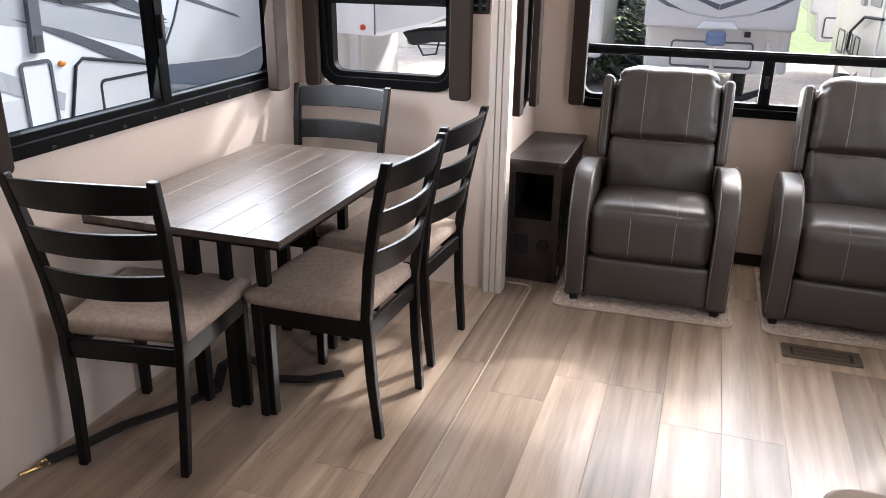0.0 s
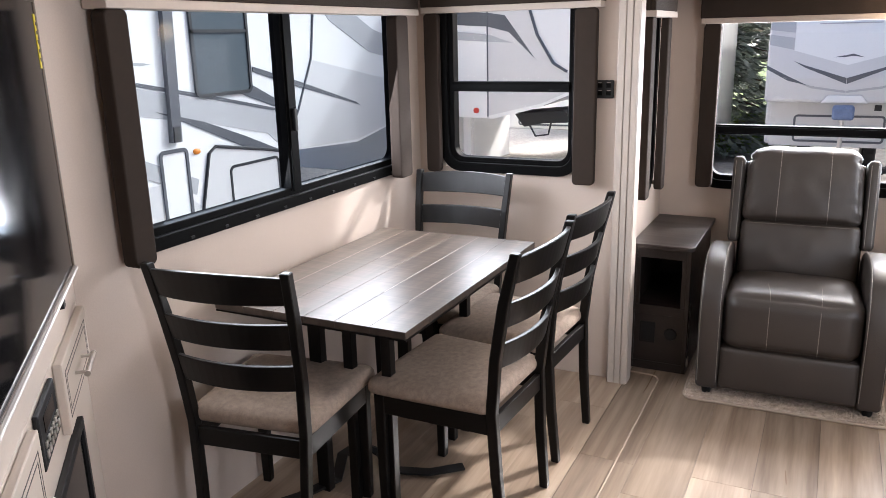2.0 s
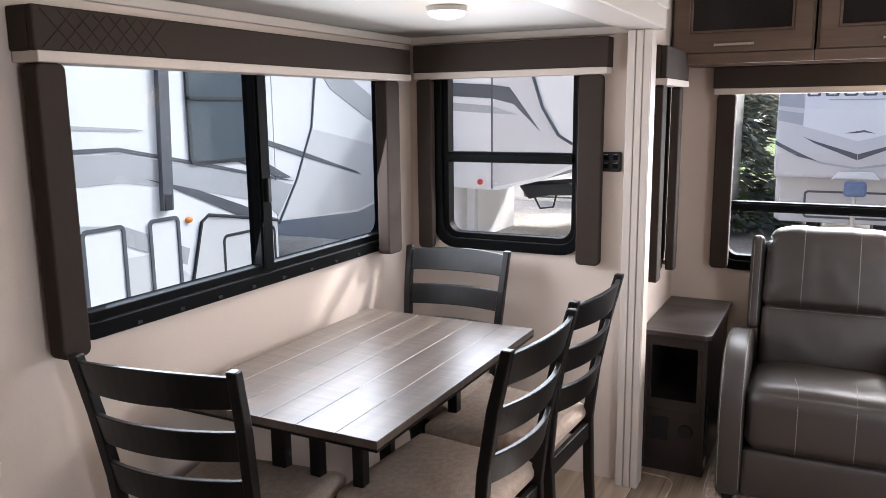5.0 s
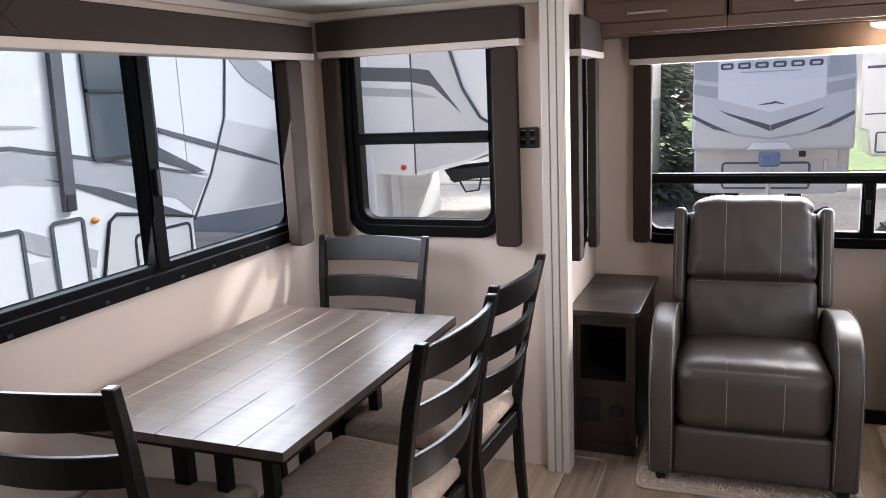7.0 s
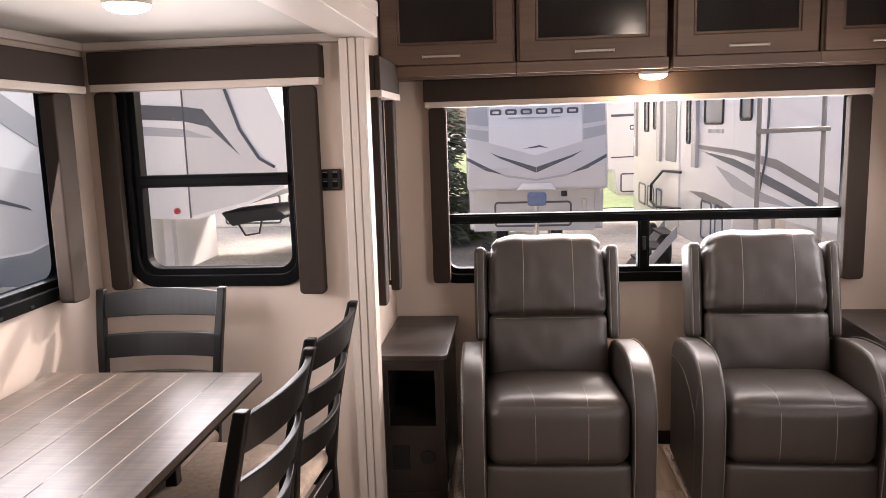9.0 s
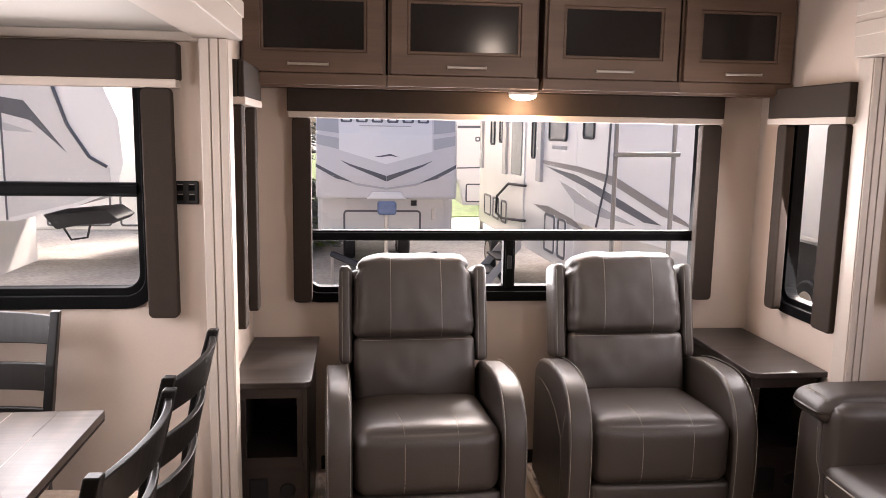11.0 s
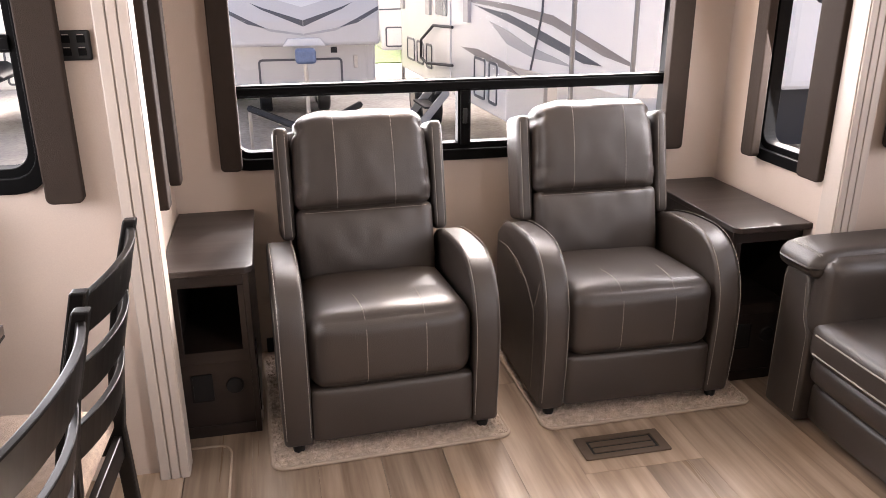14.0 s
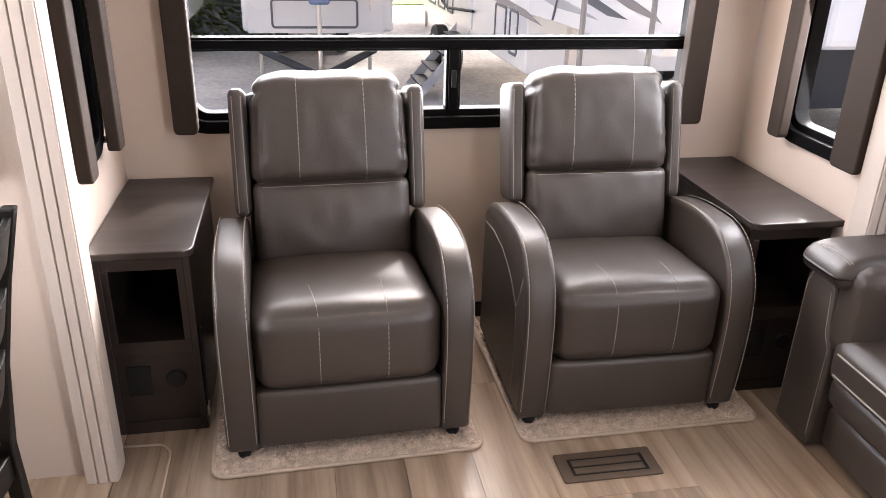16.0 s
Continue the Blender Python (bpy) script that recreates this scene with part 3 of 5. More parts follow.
part("under_panel", boxes((-TX + 0.07, -TY + 0.07, 0.694, TX - 0.07, TY - 0.07, 0.7098)), BLACKW, table)
part("apron", boxes((-0.21, -0.345, 0.6285, -0.19, 0.305, 0.694), (0.19, -0.345, 0.6285, 0.21, 0.305, 0.694), (-0.19, -0.345, 0.6285, 0.19, -0.325, 0.694), (-0.19, 0.285, 0.6285, 0.19, 0.305, 0.694)), BLACKW, table, bevel=0.003)
for y in (1.86 - 2.175, 2.45 - 2.175):
    for x, wl in ((-1.43 + 1.31, 0.024), (-1.30 + 1.31, 0.017), (-1.155 + 1.31, 0.017)):
        part("leg", boxes((x - wl, y - 0.018, 0.0, x + wl, y + 0.018, 0.628)), BLACKW, table, bevel=0.003)

# ---------- dining chairs ----------


def make_chair():
    e = empty("dining_chair")

    def post(sx):
        bm = bmesh.new()
        prof = [(0.0, -0.225, 0.170), (0.22, -0.205, 0.178), (0.44, -0.195, 0.186), (0.62, -0.212, 0.196), (0.80, -0.245, 0.206), (0.958, -0.285, 0.214)]
        rows = []
        for z, y, x in prof:
            t = 0.017 if 0.2 < z < 0.9 else 0.0145
            c = [(-0.012, -t), (0.012, -t), (0.012, t), (-0.012, t)]
            rows.append([bm.verts.new((sx * x + a * 1.15, y + b2, z)) for a, b2 in c])
        for a, b2 in zip(rows, rows[1:]):
            for k in range(4):
                bm.faces.new((a[k], a[(k + 1) % 4], b2[(k + 1) % 4], b2[k]))
        bm.faces.new(rows[0])
        bm.faces.new(rows[-1])
        return bm
    for s in (-1, 1):
        part("back_post", post(s), BLACKW, e, bevel=0.004)
        bm = bmesh.new()
        vs = box(bm, -0.02, -0.02, 0, 0.02, 0.02, 0.435)
        for v in vs:
            if v.co.z < 0.1:
                v.co.x *= 0.75
                v.co.y *= 0.75
            v.co += Vector((s * 0.195, 0.198, 0))
        part("front_leg", bm, BLACKW, e, bevel=0.004)
        bm = bmesh.new()
        vs = box(bm, -0.010, -0.185, 0.365, 0.010, 0.180, 0.432)
        for v in vs:
            v.co.x += s * (0.183 + 0.02 * (v.co.y > 0))
        part("side_rail", bm, BLACKW, e, bevel=0.003)
    part("front_rail", boxes((-0.178, 0.188, 0.365, 0.178, 0.208, 0.432)), BLACKW, e, bevel=0.003)
    part("rear_rail", boxes((-0.170, -0.205, 0.365, 0.170, -0.186, 0.425)), BLACKW, e, bevel=0.003)
    for z0, z1 in ((0.860, 0.952), (0.722, 0.812), (0.588, 0.680)):
        bm = bmesh.new()
        n = 14

        def back_y(z):
            return -0.195 - 0.090 * max(0, (z - 0.44) / 0.518) ** 1.35
        rows = []
        for i in range(n + 1):
            u = i / n * 2 - 1
            bow = -0.034 * (1 - u * u)
            wz0, wz1 = 0.186 + (z0 - 0.44) * 0.055, 0.186 + (z1 - 0.44) * 0.055
            crown = 0.010 * (1 - u * u) if z1 > 0.9 else 0.0
            rows.append([bm.verts.new(p) for p in ((u * (wz0 - 0.008), back_y(z0) + bow - 0.008, z0), (u * (wz0 - 0.008), back_y(z0) + bow + 0.008, z0),
                                                   (u * (wz1 - 0.008), back_y(z1) + bow + 0.008, z1 - 0.010 + crown), (u * (wz1 - 0.008), back_y(z1) + bow - 0.008, z1 - 0.010 + crown))])
        for a, b2 in zip(rows, rows[1:]):
            for k in range(4):
                bm.faces.new((a[k], a[(k + 1) % 4], b2[(k + 1) % 4], b2[k]))
        bm.faces.new(rows[0])
        bm.faces.new(rows[-1])
        part("back_slat", bm, BLACKW, e, bevel=0.003)

    def taper(v):
        f = 1 + (v.y + 0.19) / 0.42 * 0.14
        return (v.x * f, v.y, v.z)
    part("seat", cushion(-0.205, -0.190, 0.428, 0.205, 0.238, 0.485, 0.026, 16, (0, 0, 0.012), taper), FABRIC, e, "oatmeal woven fabric seat pad", smooth=True)
    return e


chair = tagged(make_chair(), "black ladder-back dining chair with oatmeal fabric seat", "chair", "chairs round the table")
chair.matrix_basis = pose(-1.416, 1.650, 0, 0, 0, 9)
copy_thing(chair, pose(-0.949, 2.022, 0, 0, 0, 87.2))
copy_thing(chair, pose(-0.948, 2.538, 0, 0, 0, 87))
copy_thing(chair, pose(-1.365, 2.690, 0, 0, 0, 182.6))

# ---------- end tables ----------


def end_table(x0, x1, y0, y1, z, label, sgn):
    """Dark wood end table with an open cubby; sgn: +1 where its free side looks towards +x."""
    e = tagged(empty("end_table", (x0 + x1) / 2, (y0 + y1) / 2, 0), label, "end table", "end tables")
    w, d = (x1 - x0) / 2, (y1 - y0) / 2
    bm = bmesh.new()
    r = 0.035
    free, fixed = (w, -w) if sgn > 0 else (-w, w)
    pts = [(fixed, d), (fixed, -d)]
    n = 6
    for i in range(n + 1):
        a = radians(90 * i / n)
        pts.append((free - sgn * (r - r * math.sin(a)), -d + (r - r * math.cos(a))))
    pts.append((free, d))
    prism(bm, pts, "z", z - 0.022, z)
    part("top", bm, DARKWOOD, e, bevel=0.004, seg=3)
    ff = -d + 0.042
    body_x0, body_x1 = (-w + 0.004, w - 0.018) if sgn > 0 else (-w + 0.018, w - 0.004)
    t = 0.018
    zt = z - 0.0222
    for nm, bx in (("side_panel", (body_x0, ff, 0, body_x0 + t, d - 0.002, zt)), ("side_panel", (body_x1 - t, ff, 0, body_x1, d - 0.002, zt)), ("back_panel", (body_x0 + t, d - 0.02, 0, body_x1 - t, d - 0.002, zt)),
                   ("shelf", (body_x0 + t, ff + 0.02, 0.295, body_x1 - t, d - 0.02, 0.312)), ("face_rail", (body_x0 + t, ff, zt - 0.05, body_x1 - t, ff + 0.018, zt)),
                   ("face_rail", (body_x0 + t, ff, 0.275, body_x1 - t, ff + 0.018, 0.318)), ("face_rail", (body_x0 + t, ff, 0, body_x1 - t, ff + 0.018, 0.04)),
                   ("face_stile", (body_x0 + t, ff, 0.318, body_x0 + t + 0.02, ff + 0.018, zt - 0.05)), ("face_stile", (body_x1 - t - 0.02, ff, 0.318, body_x1 - t, ff + 0.018, zt - 0.05))):
        part(nm, boxes(bx), DARKWOOD, e, bevel=0.0015)
    part("lower_panel", boxes((body_x0 + t, ff + 0.006, 0.04, body_x1 - t, ff + 0.014, 0.275)), DARKWOOD, e)
    cx = (body_x0 + body_x1) / 2
    bm = bmesh.new()
    ring(bm, rrect(cx - 0.085, 0.135, cx - 0.015, 0.235, 0.006, 3), rrect(cx - 0.078, 0.142, cx - 0.022, 0.228, 0.004, 3), "y", ff + 0.001, ff + 0.0062)
    box(bm, cx - 0.078, ff + 0.003, 0.142, cx - 0.022, ff + 0.006, 0.228)
    part("outlet", bm, BLACKP, e, "black power outlet")
    bm = bmesh.new()
    bmesh.ops.create_cone(bm, cap_ends=True, segments=24, radius1=0.030, radius2=0.027, depth=0.008, matrix=pose(cx + 0.055, ff + 0.002, 0.185, 90))
    part("cover_cap", bm, BLACKP, e, "round black cover cap", bevel=0.001)
    return e


end_table(-0.695, -0.414, 3.282, 3.925, 0.617, "dark brown wooden end table with an open cubby", 1)
end_table(1.234, 1.540, 3.238, 3.925, 0.633, "dark brown wooden end table beside the sofa", -1)

# ---------- rugs and recliners ----------


def rug(x, y, w, d, rz, label):
    e = tagged(empty("rug", x, y, 0.0005, rz), label, "rug", "rugs under the recliners")
    bm = bmesh.new()
    prism(bm, rrect(-w / 2 + 0.009, -d / 2 + 0.009, w / 2 - 0.009, d / 2 - 0.009, 0.035), "z", 0, 0.010)
    part("mat", bm, MATM, e)
    bm = bmesh.new()
    o = rrect(-w / 2 + 0.006, -d / 2 + 0.006, w / 2 - 0.006, d / 2 - 0.006, 0.038)
    tube(bm, [(p[0], p[1], 0.0065) for p in o] + [(o[0][0], o[0][1], 0.0065)], 0.0062, 6)
    part("binding", bm, BINDING, e, "tan bound edge", smooth=True)
    rnd = random.Random(5)
    vv, ff = [], []
    for i in range(5200):
        px, py = rnd.uniform(-w / 2 + 0.016, w / 2 - 0.016), rnd.uniform(-d / 2 + 0.016, d / 2 - 0.016)
        a, h, r = rnd.uniform(0, 6.28), rnd.uniform(0.004, 0.009), rnd.uniform(0.004, 0.007)
        k = len(vv)
        for j in range(3):
            vv.append((px + r * math.cos(a + j * 2.09), py + r * math.sin(a + j * 2.09), 0.0095))
        vv.append((px + rnd.uniform(-0.005, 0.005), py + rnd.uniform(-0.005, 0.005), 0.0095 + h))
        ff += [(k, k + 1, k + 3), (k + 1, k + 2, k + 3), (k + 2, k, k + 3)]
    me = bpy.data.meshes.new("loop_texture")
    me.from_pydata(vv, [], ff)
    me.materials.append(MATM)
    t = new("loop_texture", me)
    t.parent = e
    tagged(t, "short looped tufts", kind="stuff")
    return e


rug(-0.018, 3.482, 0.800, 0.800, 2.0, "beige looped rug mat under a recliner")
rug(0.905, 3.500, 0.800, 0.790, 0.5, "beige looped rug mat under a recliner")


def seam(bm, pts, r=0.0013):
    """A row of short raised stitches along a line."""
    P = [Vector(p) for p in pts]
    run, step, gap = 0.0, 0.009, 0.0025
    for a, b2 in zip(P, P[1:]):
        L = (b2 - a).length
        if L < 1e-6:
            continue
        n = max(1, int(L / step))
        for i in range(n):
            p, q = a.lerp(b2, i / n), a.lerp(b2, (i + 1 - gap / step) / n)
            tube(bm, [p, q], r, 4)


def surface_line(tree, pts, way):
    """Points pushed onto a surface along a direction."""
    out = []
    for p in pts:
        hit = tree.ray_cast(Vector(p), Vector(way))[0]
        if hit is not None:
            out.append(hit - Vector(way) * 0.0004)
    return out


def seam_part(parent, pts):
    bm = bmesh.new()
    seam(bm, pts)
    return part("seam", bm, STITCH, parent, "pale contrast stitching")


def make_recliner():
    """Faces -y; origin on the floor under its middle, front of the arms near y = -0.35."""
    e = empty("recliner")
    P = [(-0.322, 0.028), (0.27, 0.028), (0.27, 0.50), (0.20, 0.555), (0.08, 0.588), (-0.06, 0.603), (-0.165, 0.602), (-0.235, 0.580), (-0.288, 0.535), (-0.325, 0.465), (-0.342, 0.36), (-0.338, 0.20)]
    n = len(P)
    out = []
    for i in range(n):      # smooth the side outline of an arm
        p0, p1, p2, p3 = P[i - 1], P[i], P[(i + 1) % n], P[(i + 2) % n]
        sharp = i in (0, 1, 2, n - 1)
        m = 1 if i in (0, 1) else 5
        for k in range(m):
            t = k / m
            if sharp:
                out.append((p1[0] + (p2[0] - p1[0]) * t, p1[1] + (p2[1] - p1[1]) * t))
            else:
                out.append(tuple(0.5 * (2 * p1[j] + (p2[j] - p0[j]) * t + (2 * p0[j] - 5 * p1[j] + 4 * p2[j] - p3[j]) * t * t + (3 * p1[j] - p0[j] - 3 * p2[j] + p3[j]) * t ** 3) for j in (0, 1)))
    for s in (-1, 1):
        bm = bmesh.new()
        xa, xb = s * 0.266, s * 0.358
        prism(bm, out, "x", min(xa, xb), max(xa, xb))
        arm = part("armrest", bm, LEATHER, e, bevel=0.020, seg=4, smooth=True)
        line = [q for q in out if q[1] > 0.05 and q[0] < 0.19]
        for xe in (0.2735, 0.3505):
            pts = []
            for a, c in zip([line[0]] + line, line[1:] + [line[-1]]):
                d = Vector((c[0] - a[0], c[1] - a[1])).normalized()
                q = line[len(pts)]
                pts.append((s * xe, q[0] + d.y * 0.0045, q[1] - d.x * 0.0045))
            seam_part(arm, pts)
        xo = s * 0.3582
        seam_part(arm, [(xo, 0.25, 0.470), (xo, 0.12, 0.490), (xo, -0.02, 0.482), (xo, -0.13, 0.445), (xo, -0.222, 0.375), (xo, -0.245, 0.41), (xo, -0.272, 0.475), (xo, -0.285, 0.50)])
        seam_part(arm, [(xo, -0.225, 0.372), (xo, -0.236, 0.26), (xo, -0.226, 0.07)])
        for y in (-0.298, 0.24):
            bm = bmesh.new()
            bmesh.ops.create_cone(bm, cap_ends=True, segments=16, radius1=0.018, radius2=0.024, depth=0.040, matrix=pose(s * 0.312, y + 0.01, 0.020))
            part("foot", bm, BLACKP, e, "short black plastic foot", bevel=0.002)

    def seat_shape(v):
        up = max(0.0, (v.z - 0.33) / 0.14)
        t = (v.y + 0.33) / 0.57
        z = v.z - up * 0.040 * max(0, t - 0.12)
        cr = noise.noise(Vector((v.x * 9, v.y * 5, 7))) * 0.004 * up
        tuck = 0.010 * up * max(0.0, abs(v.x) - 0.2) / 0.066
        return (v.x, v.y + 0.012 * max(0, (abs(v.x) - 0.18) / 0.08) ** 2 * (v.y < -0.2), z + cr - tuck)
    bm = cushion(-0.268, -0.342, 0.226, 0.268, 0.24, 0.476, 0.056, 24, (0, 0.014, 0.022), seat_shape)
    tree = BVHTree.FromBMesh(bm)
    seat = part("seat_cushion", bm, LEATHER, e, smooth=True)
    for x in (-0.085, 0.105):
        low = surface_line(tree, [(x, -0.6, 0.238 + 0.016 * k) for k in range(13)], (0, 1, 0))
        top = surface_line(tree, [(x - 0.018 * k / 9 * (x < 0), -0.325 + 0.016 * k, 0.8) for k in range(10)], (0, 0, -1))
        seam_part(seat, low + top)
    part("footrest_panel", cushion(-0.267, -0.328, 0.040, 0.267, -0.15, 0.230, 0.016, 12, (0, 0.006, 0)), LEATHER, e, smooth=True)

    # backrest: leaning back, a tall headrest pad over a lumbar pad
    lean = Matrix.Translation((0, 0.148, 0.405)) @ pose(0, 0, 0, -14)

    def crease(v, amp):
        return noise.noise(Vector((v.x * 16, v.z * 10, 2.0))) * amp + noise.noise(Vector((v.x * 45, v.z * 16, 5.0))) * amp * 0.45

    def head_shape(v):
        t = (v.z - 0.262) / 0.35
        k = max(0.0, abs(v.x) - 0.13) / 0.12
        z = v.z - 0.026 * k * k * max(0, t) + 0.002 * math.sin(v.x * 38) * max(0, t - 0.75) * 4
        gather = 0.0022 * math.sin(v.x * 120 + 2 * math.sin(v.x * 31)) * max(0, 1 - abs(t - 0.97) * 7)
        side = -0.006 * (0.5 + 0.5 * math.sin(v.x * 150 + 3 * math.sin(v.x * 23))) * max(0.0, 1 - abs(t - 0.03) * 9) + 0.003 * math.sin(v.z * 90) * max(0.0, (abs(v.x) - 0.19) / 0.06)
        edge = max(0.0, (abs(v.x) - 0.17) / 0.078)
        pinch = 0.055 * edge * math.exp(-((t - 0.86) / 0.045) ** 2)
        pucker = 0.0055 * edge * (0.5 + 0.5 * math.sin(v.z * 165 + 2.5 * math.sin(v.z * 47 + v.x)))
        return lean @ Vector((v.x * (1 - 0.06 * t - pinch), v.y + (crease(v, 0.0042) + gather + side + pucker) * (v.y < 0.02), z))
    bm = cushion(-0.248, -0.088, 0.262, 0.248, 0.075, 0.612, 0.046, 30, (0.004, 0.026, 0.0), head_shape)
    tree = BVHTree.FromBMesh(bm)
    head = part("headrest_pad", bm, LEATHER, e, smooth=True)
    way = lean.to_3x3() @ Vector((0, 1, 0))
    for x in (-0.100, 0.108):
        pts = [lean @ Vector((x * (1 - 0.06 * (0.02 * k)), -0.5, 0.272 + 0.0160 * k)) for k in range(21)]
        seam_part(head, surface_line(tree, pts, way))
    bm = cushion(-0.246, -0.080, 0.01, 0.246, 0.075, 0.275, 0.030, 24, (0, 0.028, 0),
                 lambda v: lean @ Vector((v.x, v.y + (crease(v, 0.005) + 0.004 * math.sin(v.x * 95 + 3 * math.sin(v.x * 27)) * max(0.0, (v.z - 0.20) / 0.075)) * (v.y < 0.02), v.z)))
    tree = BVHTree.FromBMesh(bm)
    lumbar = part("lumbar_pad", bm, LEATHER, e, smooth=True)
    seam_part(lumbar, surface_line(tree, [lean @ Vector((-0.225 + 0.0225 * k, -0.5, 0.258)) for k in range(21)], way))
    part("back_shell", cushion(-0.262, 0.03, -0.10, 0.262, 0.115, 0.552, 0.03, 10, (0, 0, 0), lambda v: lean @ v), LEATHER, e, smooth=True)
    for s in (-1, 1):
        a, b2 = sorted((s * 0.252, s * 0.302))
        bm = cushion(a, -0.060, 0.165, b2, 0.105, 0.562, 0.020, 12, (0.003, 0, 0), lambda v: lean @ Vector((v.x, v.y - 0.02 * (v.z - 0.2), v.z)))
        tree = BVHTree.FromBMesh(bm)
        wing = part("wing", bm, LEATHER, e, smooth=True)
        for xs in (0.264, 0.291):
            seam_part(wing, surface_line(tree, [lean @ Vector((s * xs, -0.5, 0.18 + 0.018 * k)) for k in range(21)], way))
    return e


recl = tagged(make_recliner(), "grey-brown leather recliner with pale contrast stitching", "recliner", "pair of recliners")
recl.matrix_basis = pose(-0.012, 3.465, 0.010, 0, 0, 2.0)
copy_thing(recl, pose(0.873, 3.490, 0.010, 0, 0, -1.0))

# ---------- sofa ----------
sofa = tagged(empty("sofa", 1.39, 3.13, 0), "grey-brown leather sofa with piped seat cushions", "sofa")


bm = bmesh.new()
prism(bm, [(-0.172, 0.012), (-0.002, 0.012), (0.0, 0.05), (-0.006, 0.520), (-0.028, 0.552), (-0.112, 0.556), (-0.136, 0.525), (-0.150, 0.395), (-0.176, 0.352), (-0.178, 0.30)], "x", -0.03, 0.92)
front = part("arm_base", bm, LEATHER, sofa, bevel=0.014, seg=3, smooth=True)
seam_part(front, [(-0.0312, -0.012, 0.05), (-0.0312, -0.018, 0.50), (-0.0312, -0.036, 0.540)])
seam_part(front, [(-0.0312, -0.162, 0.05), (-0.0312, -0.166, 0.345), (-0.0312, -0.140, 0.392), (-0.0312, -0.126, 0.515)])
bm = cushion(-0.062, -0.195, 0.540, 0.92, 0.010, 0.636, 0.040, 20, (0.004, 0.003, 0.008),
             lambda v: (v.x, v.y + 0.002 * math.sin(v.x * 90) * (v.x < 0.1), v.z - 0.018 * max(0.0, 1 - (v.x + 0.062) / 0.10) ** 2 * (v.z > 0.59)))
btree = BVHTree.FromBMesh(bm)
pad = part("arm_pad", bm, LEATHER, sofa, smooth=True)
for off in (0.028, 0.036):
    seam_part(pad, surface_line(btree, [(-0.062 + off, -0.175 + 0.012 * k, 0.9) for k in range(14)], (0, 0, -1)))
part("inner_arm_pad", cushion(-0.03, -0.245, 0.34, 0.90, -0.125, 0.62, 0.045, 12, (0.0, 0.012, 0)), LEATHER, sofa, smooth=True)
part("seat_rail", cushion(-0.028, -1.95, 0.172, 0.85, -0.182, 0.292, 0.045, 14, (0.012, 0, 0)), LEATHER, sofa, smooth=True)
part("lower_panel", cushion(-0.010, -1.95, 0.03, 0.85, -0.190, 0.184, 0.03, 14, (0.014, 0, 0)), LEATHER, sofa, smooth=True)
for k in range(2):
    y1 = -0.180 - 0.885 * k
    seat = part("seat_cushion", cushion(-0.045, y1 - 0.89, 0.265, 0.60, y1, 0.415, 0.05, 16, (0.008, 0, 0.02)), LEATHER, sofa, smooth=True)
    bm = bmesh.new()
    for zz in (0.305, 0.372):
        tube(bm, [(-0.0475, y1 - 0.84, zz), (-0.052, y1 - 0.6, zz), (-0.053, y1 - 0.3, zz), (-0.0475, y1 - 0.05, zz)], 0.003, 6)
    part("piping", bm, STITCH, seat, "pale piped edge")
    part("back_cushion", cushion(0.52, y1 - 0.89, 0.36, 0.80, y1, 0.86, 0.08, 14, (0.03, 0, 0.01)), LEATHER, sofa, smooth=True)
part("back_frame", cushion(0.72, -1.95, 0.03, 0.95, 0.0, 0.84, 0.04, 8), LEATHER, sofa, smooth=True)
part("near_arm", cushion(-0.03, -2.08, 0.02, 0.92, -1.945, 0.62, 0.04, 10), LEATHER, sofa, smooth=True)

# ---------- thermostat, floor vent ----------
th = tagged(empty("wall_control", -0.800, YE, 1.308), "small black slide control panel on the wall", "wall control")
part("plate", boxes((-0.040, -0.014, -0.038, 0.040, -0.0005, 0.038)), BLACKP, th, bevel=0.006, seg=3)
for sx in (-0.018, 0.018):
    for sz in (-0.016, 0.016):
        part("button", boxes((sx - 0.010, -0.0165, sz - 0.009, sx + 0.010, -0.0142, sz + 0.009)), BLACKF, th, bevel=0.001)
        part("text_bar", boxes((sx - 0.008, -0.0146, sz + 0.0105, sx + 0.008, -0.0141, sz + 0.0125)), STITCH, th)

vent = tagged(empty("floor_vent", 0.733, 2.974, 0, 0), "bronze metal floor heating register", "floor vent")
bm = bmesh.new()
ring(bm, rrect(-0.150, -0.062, 0.150, 0.062, 0.006, 3), rrect(-0.116, -0.038, 0.116, 0.038, 0.003, 3), "z", 0.0005, 0.006)
part("frame", bm, BRONZE, vent, bevel=0.0015)
# Flat black sheet paints the shade of the duct opening; no hole is cut.
part("slot_shade", boxes((-0.116, -0.038, 0.0005, 0.116, 0.038, 0.0015)), BLACKP, vent, "black sheet standing for the shaded slot under the grille")
for k in range(2):
    y = -0.0165 + 0.033 * k
    part("slat", boxes((-0.106, y - 0.0125, 0.0016, 0.106, y + 0.0125, 0.005)), BRONZE, vent, bevel=0.001)

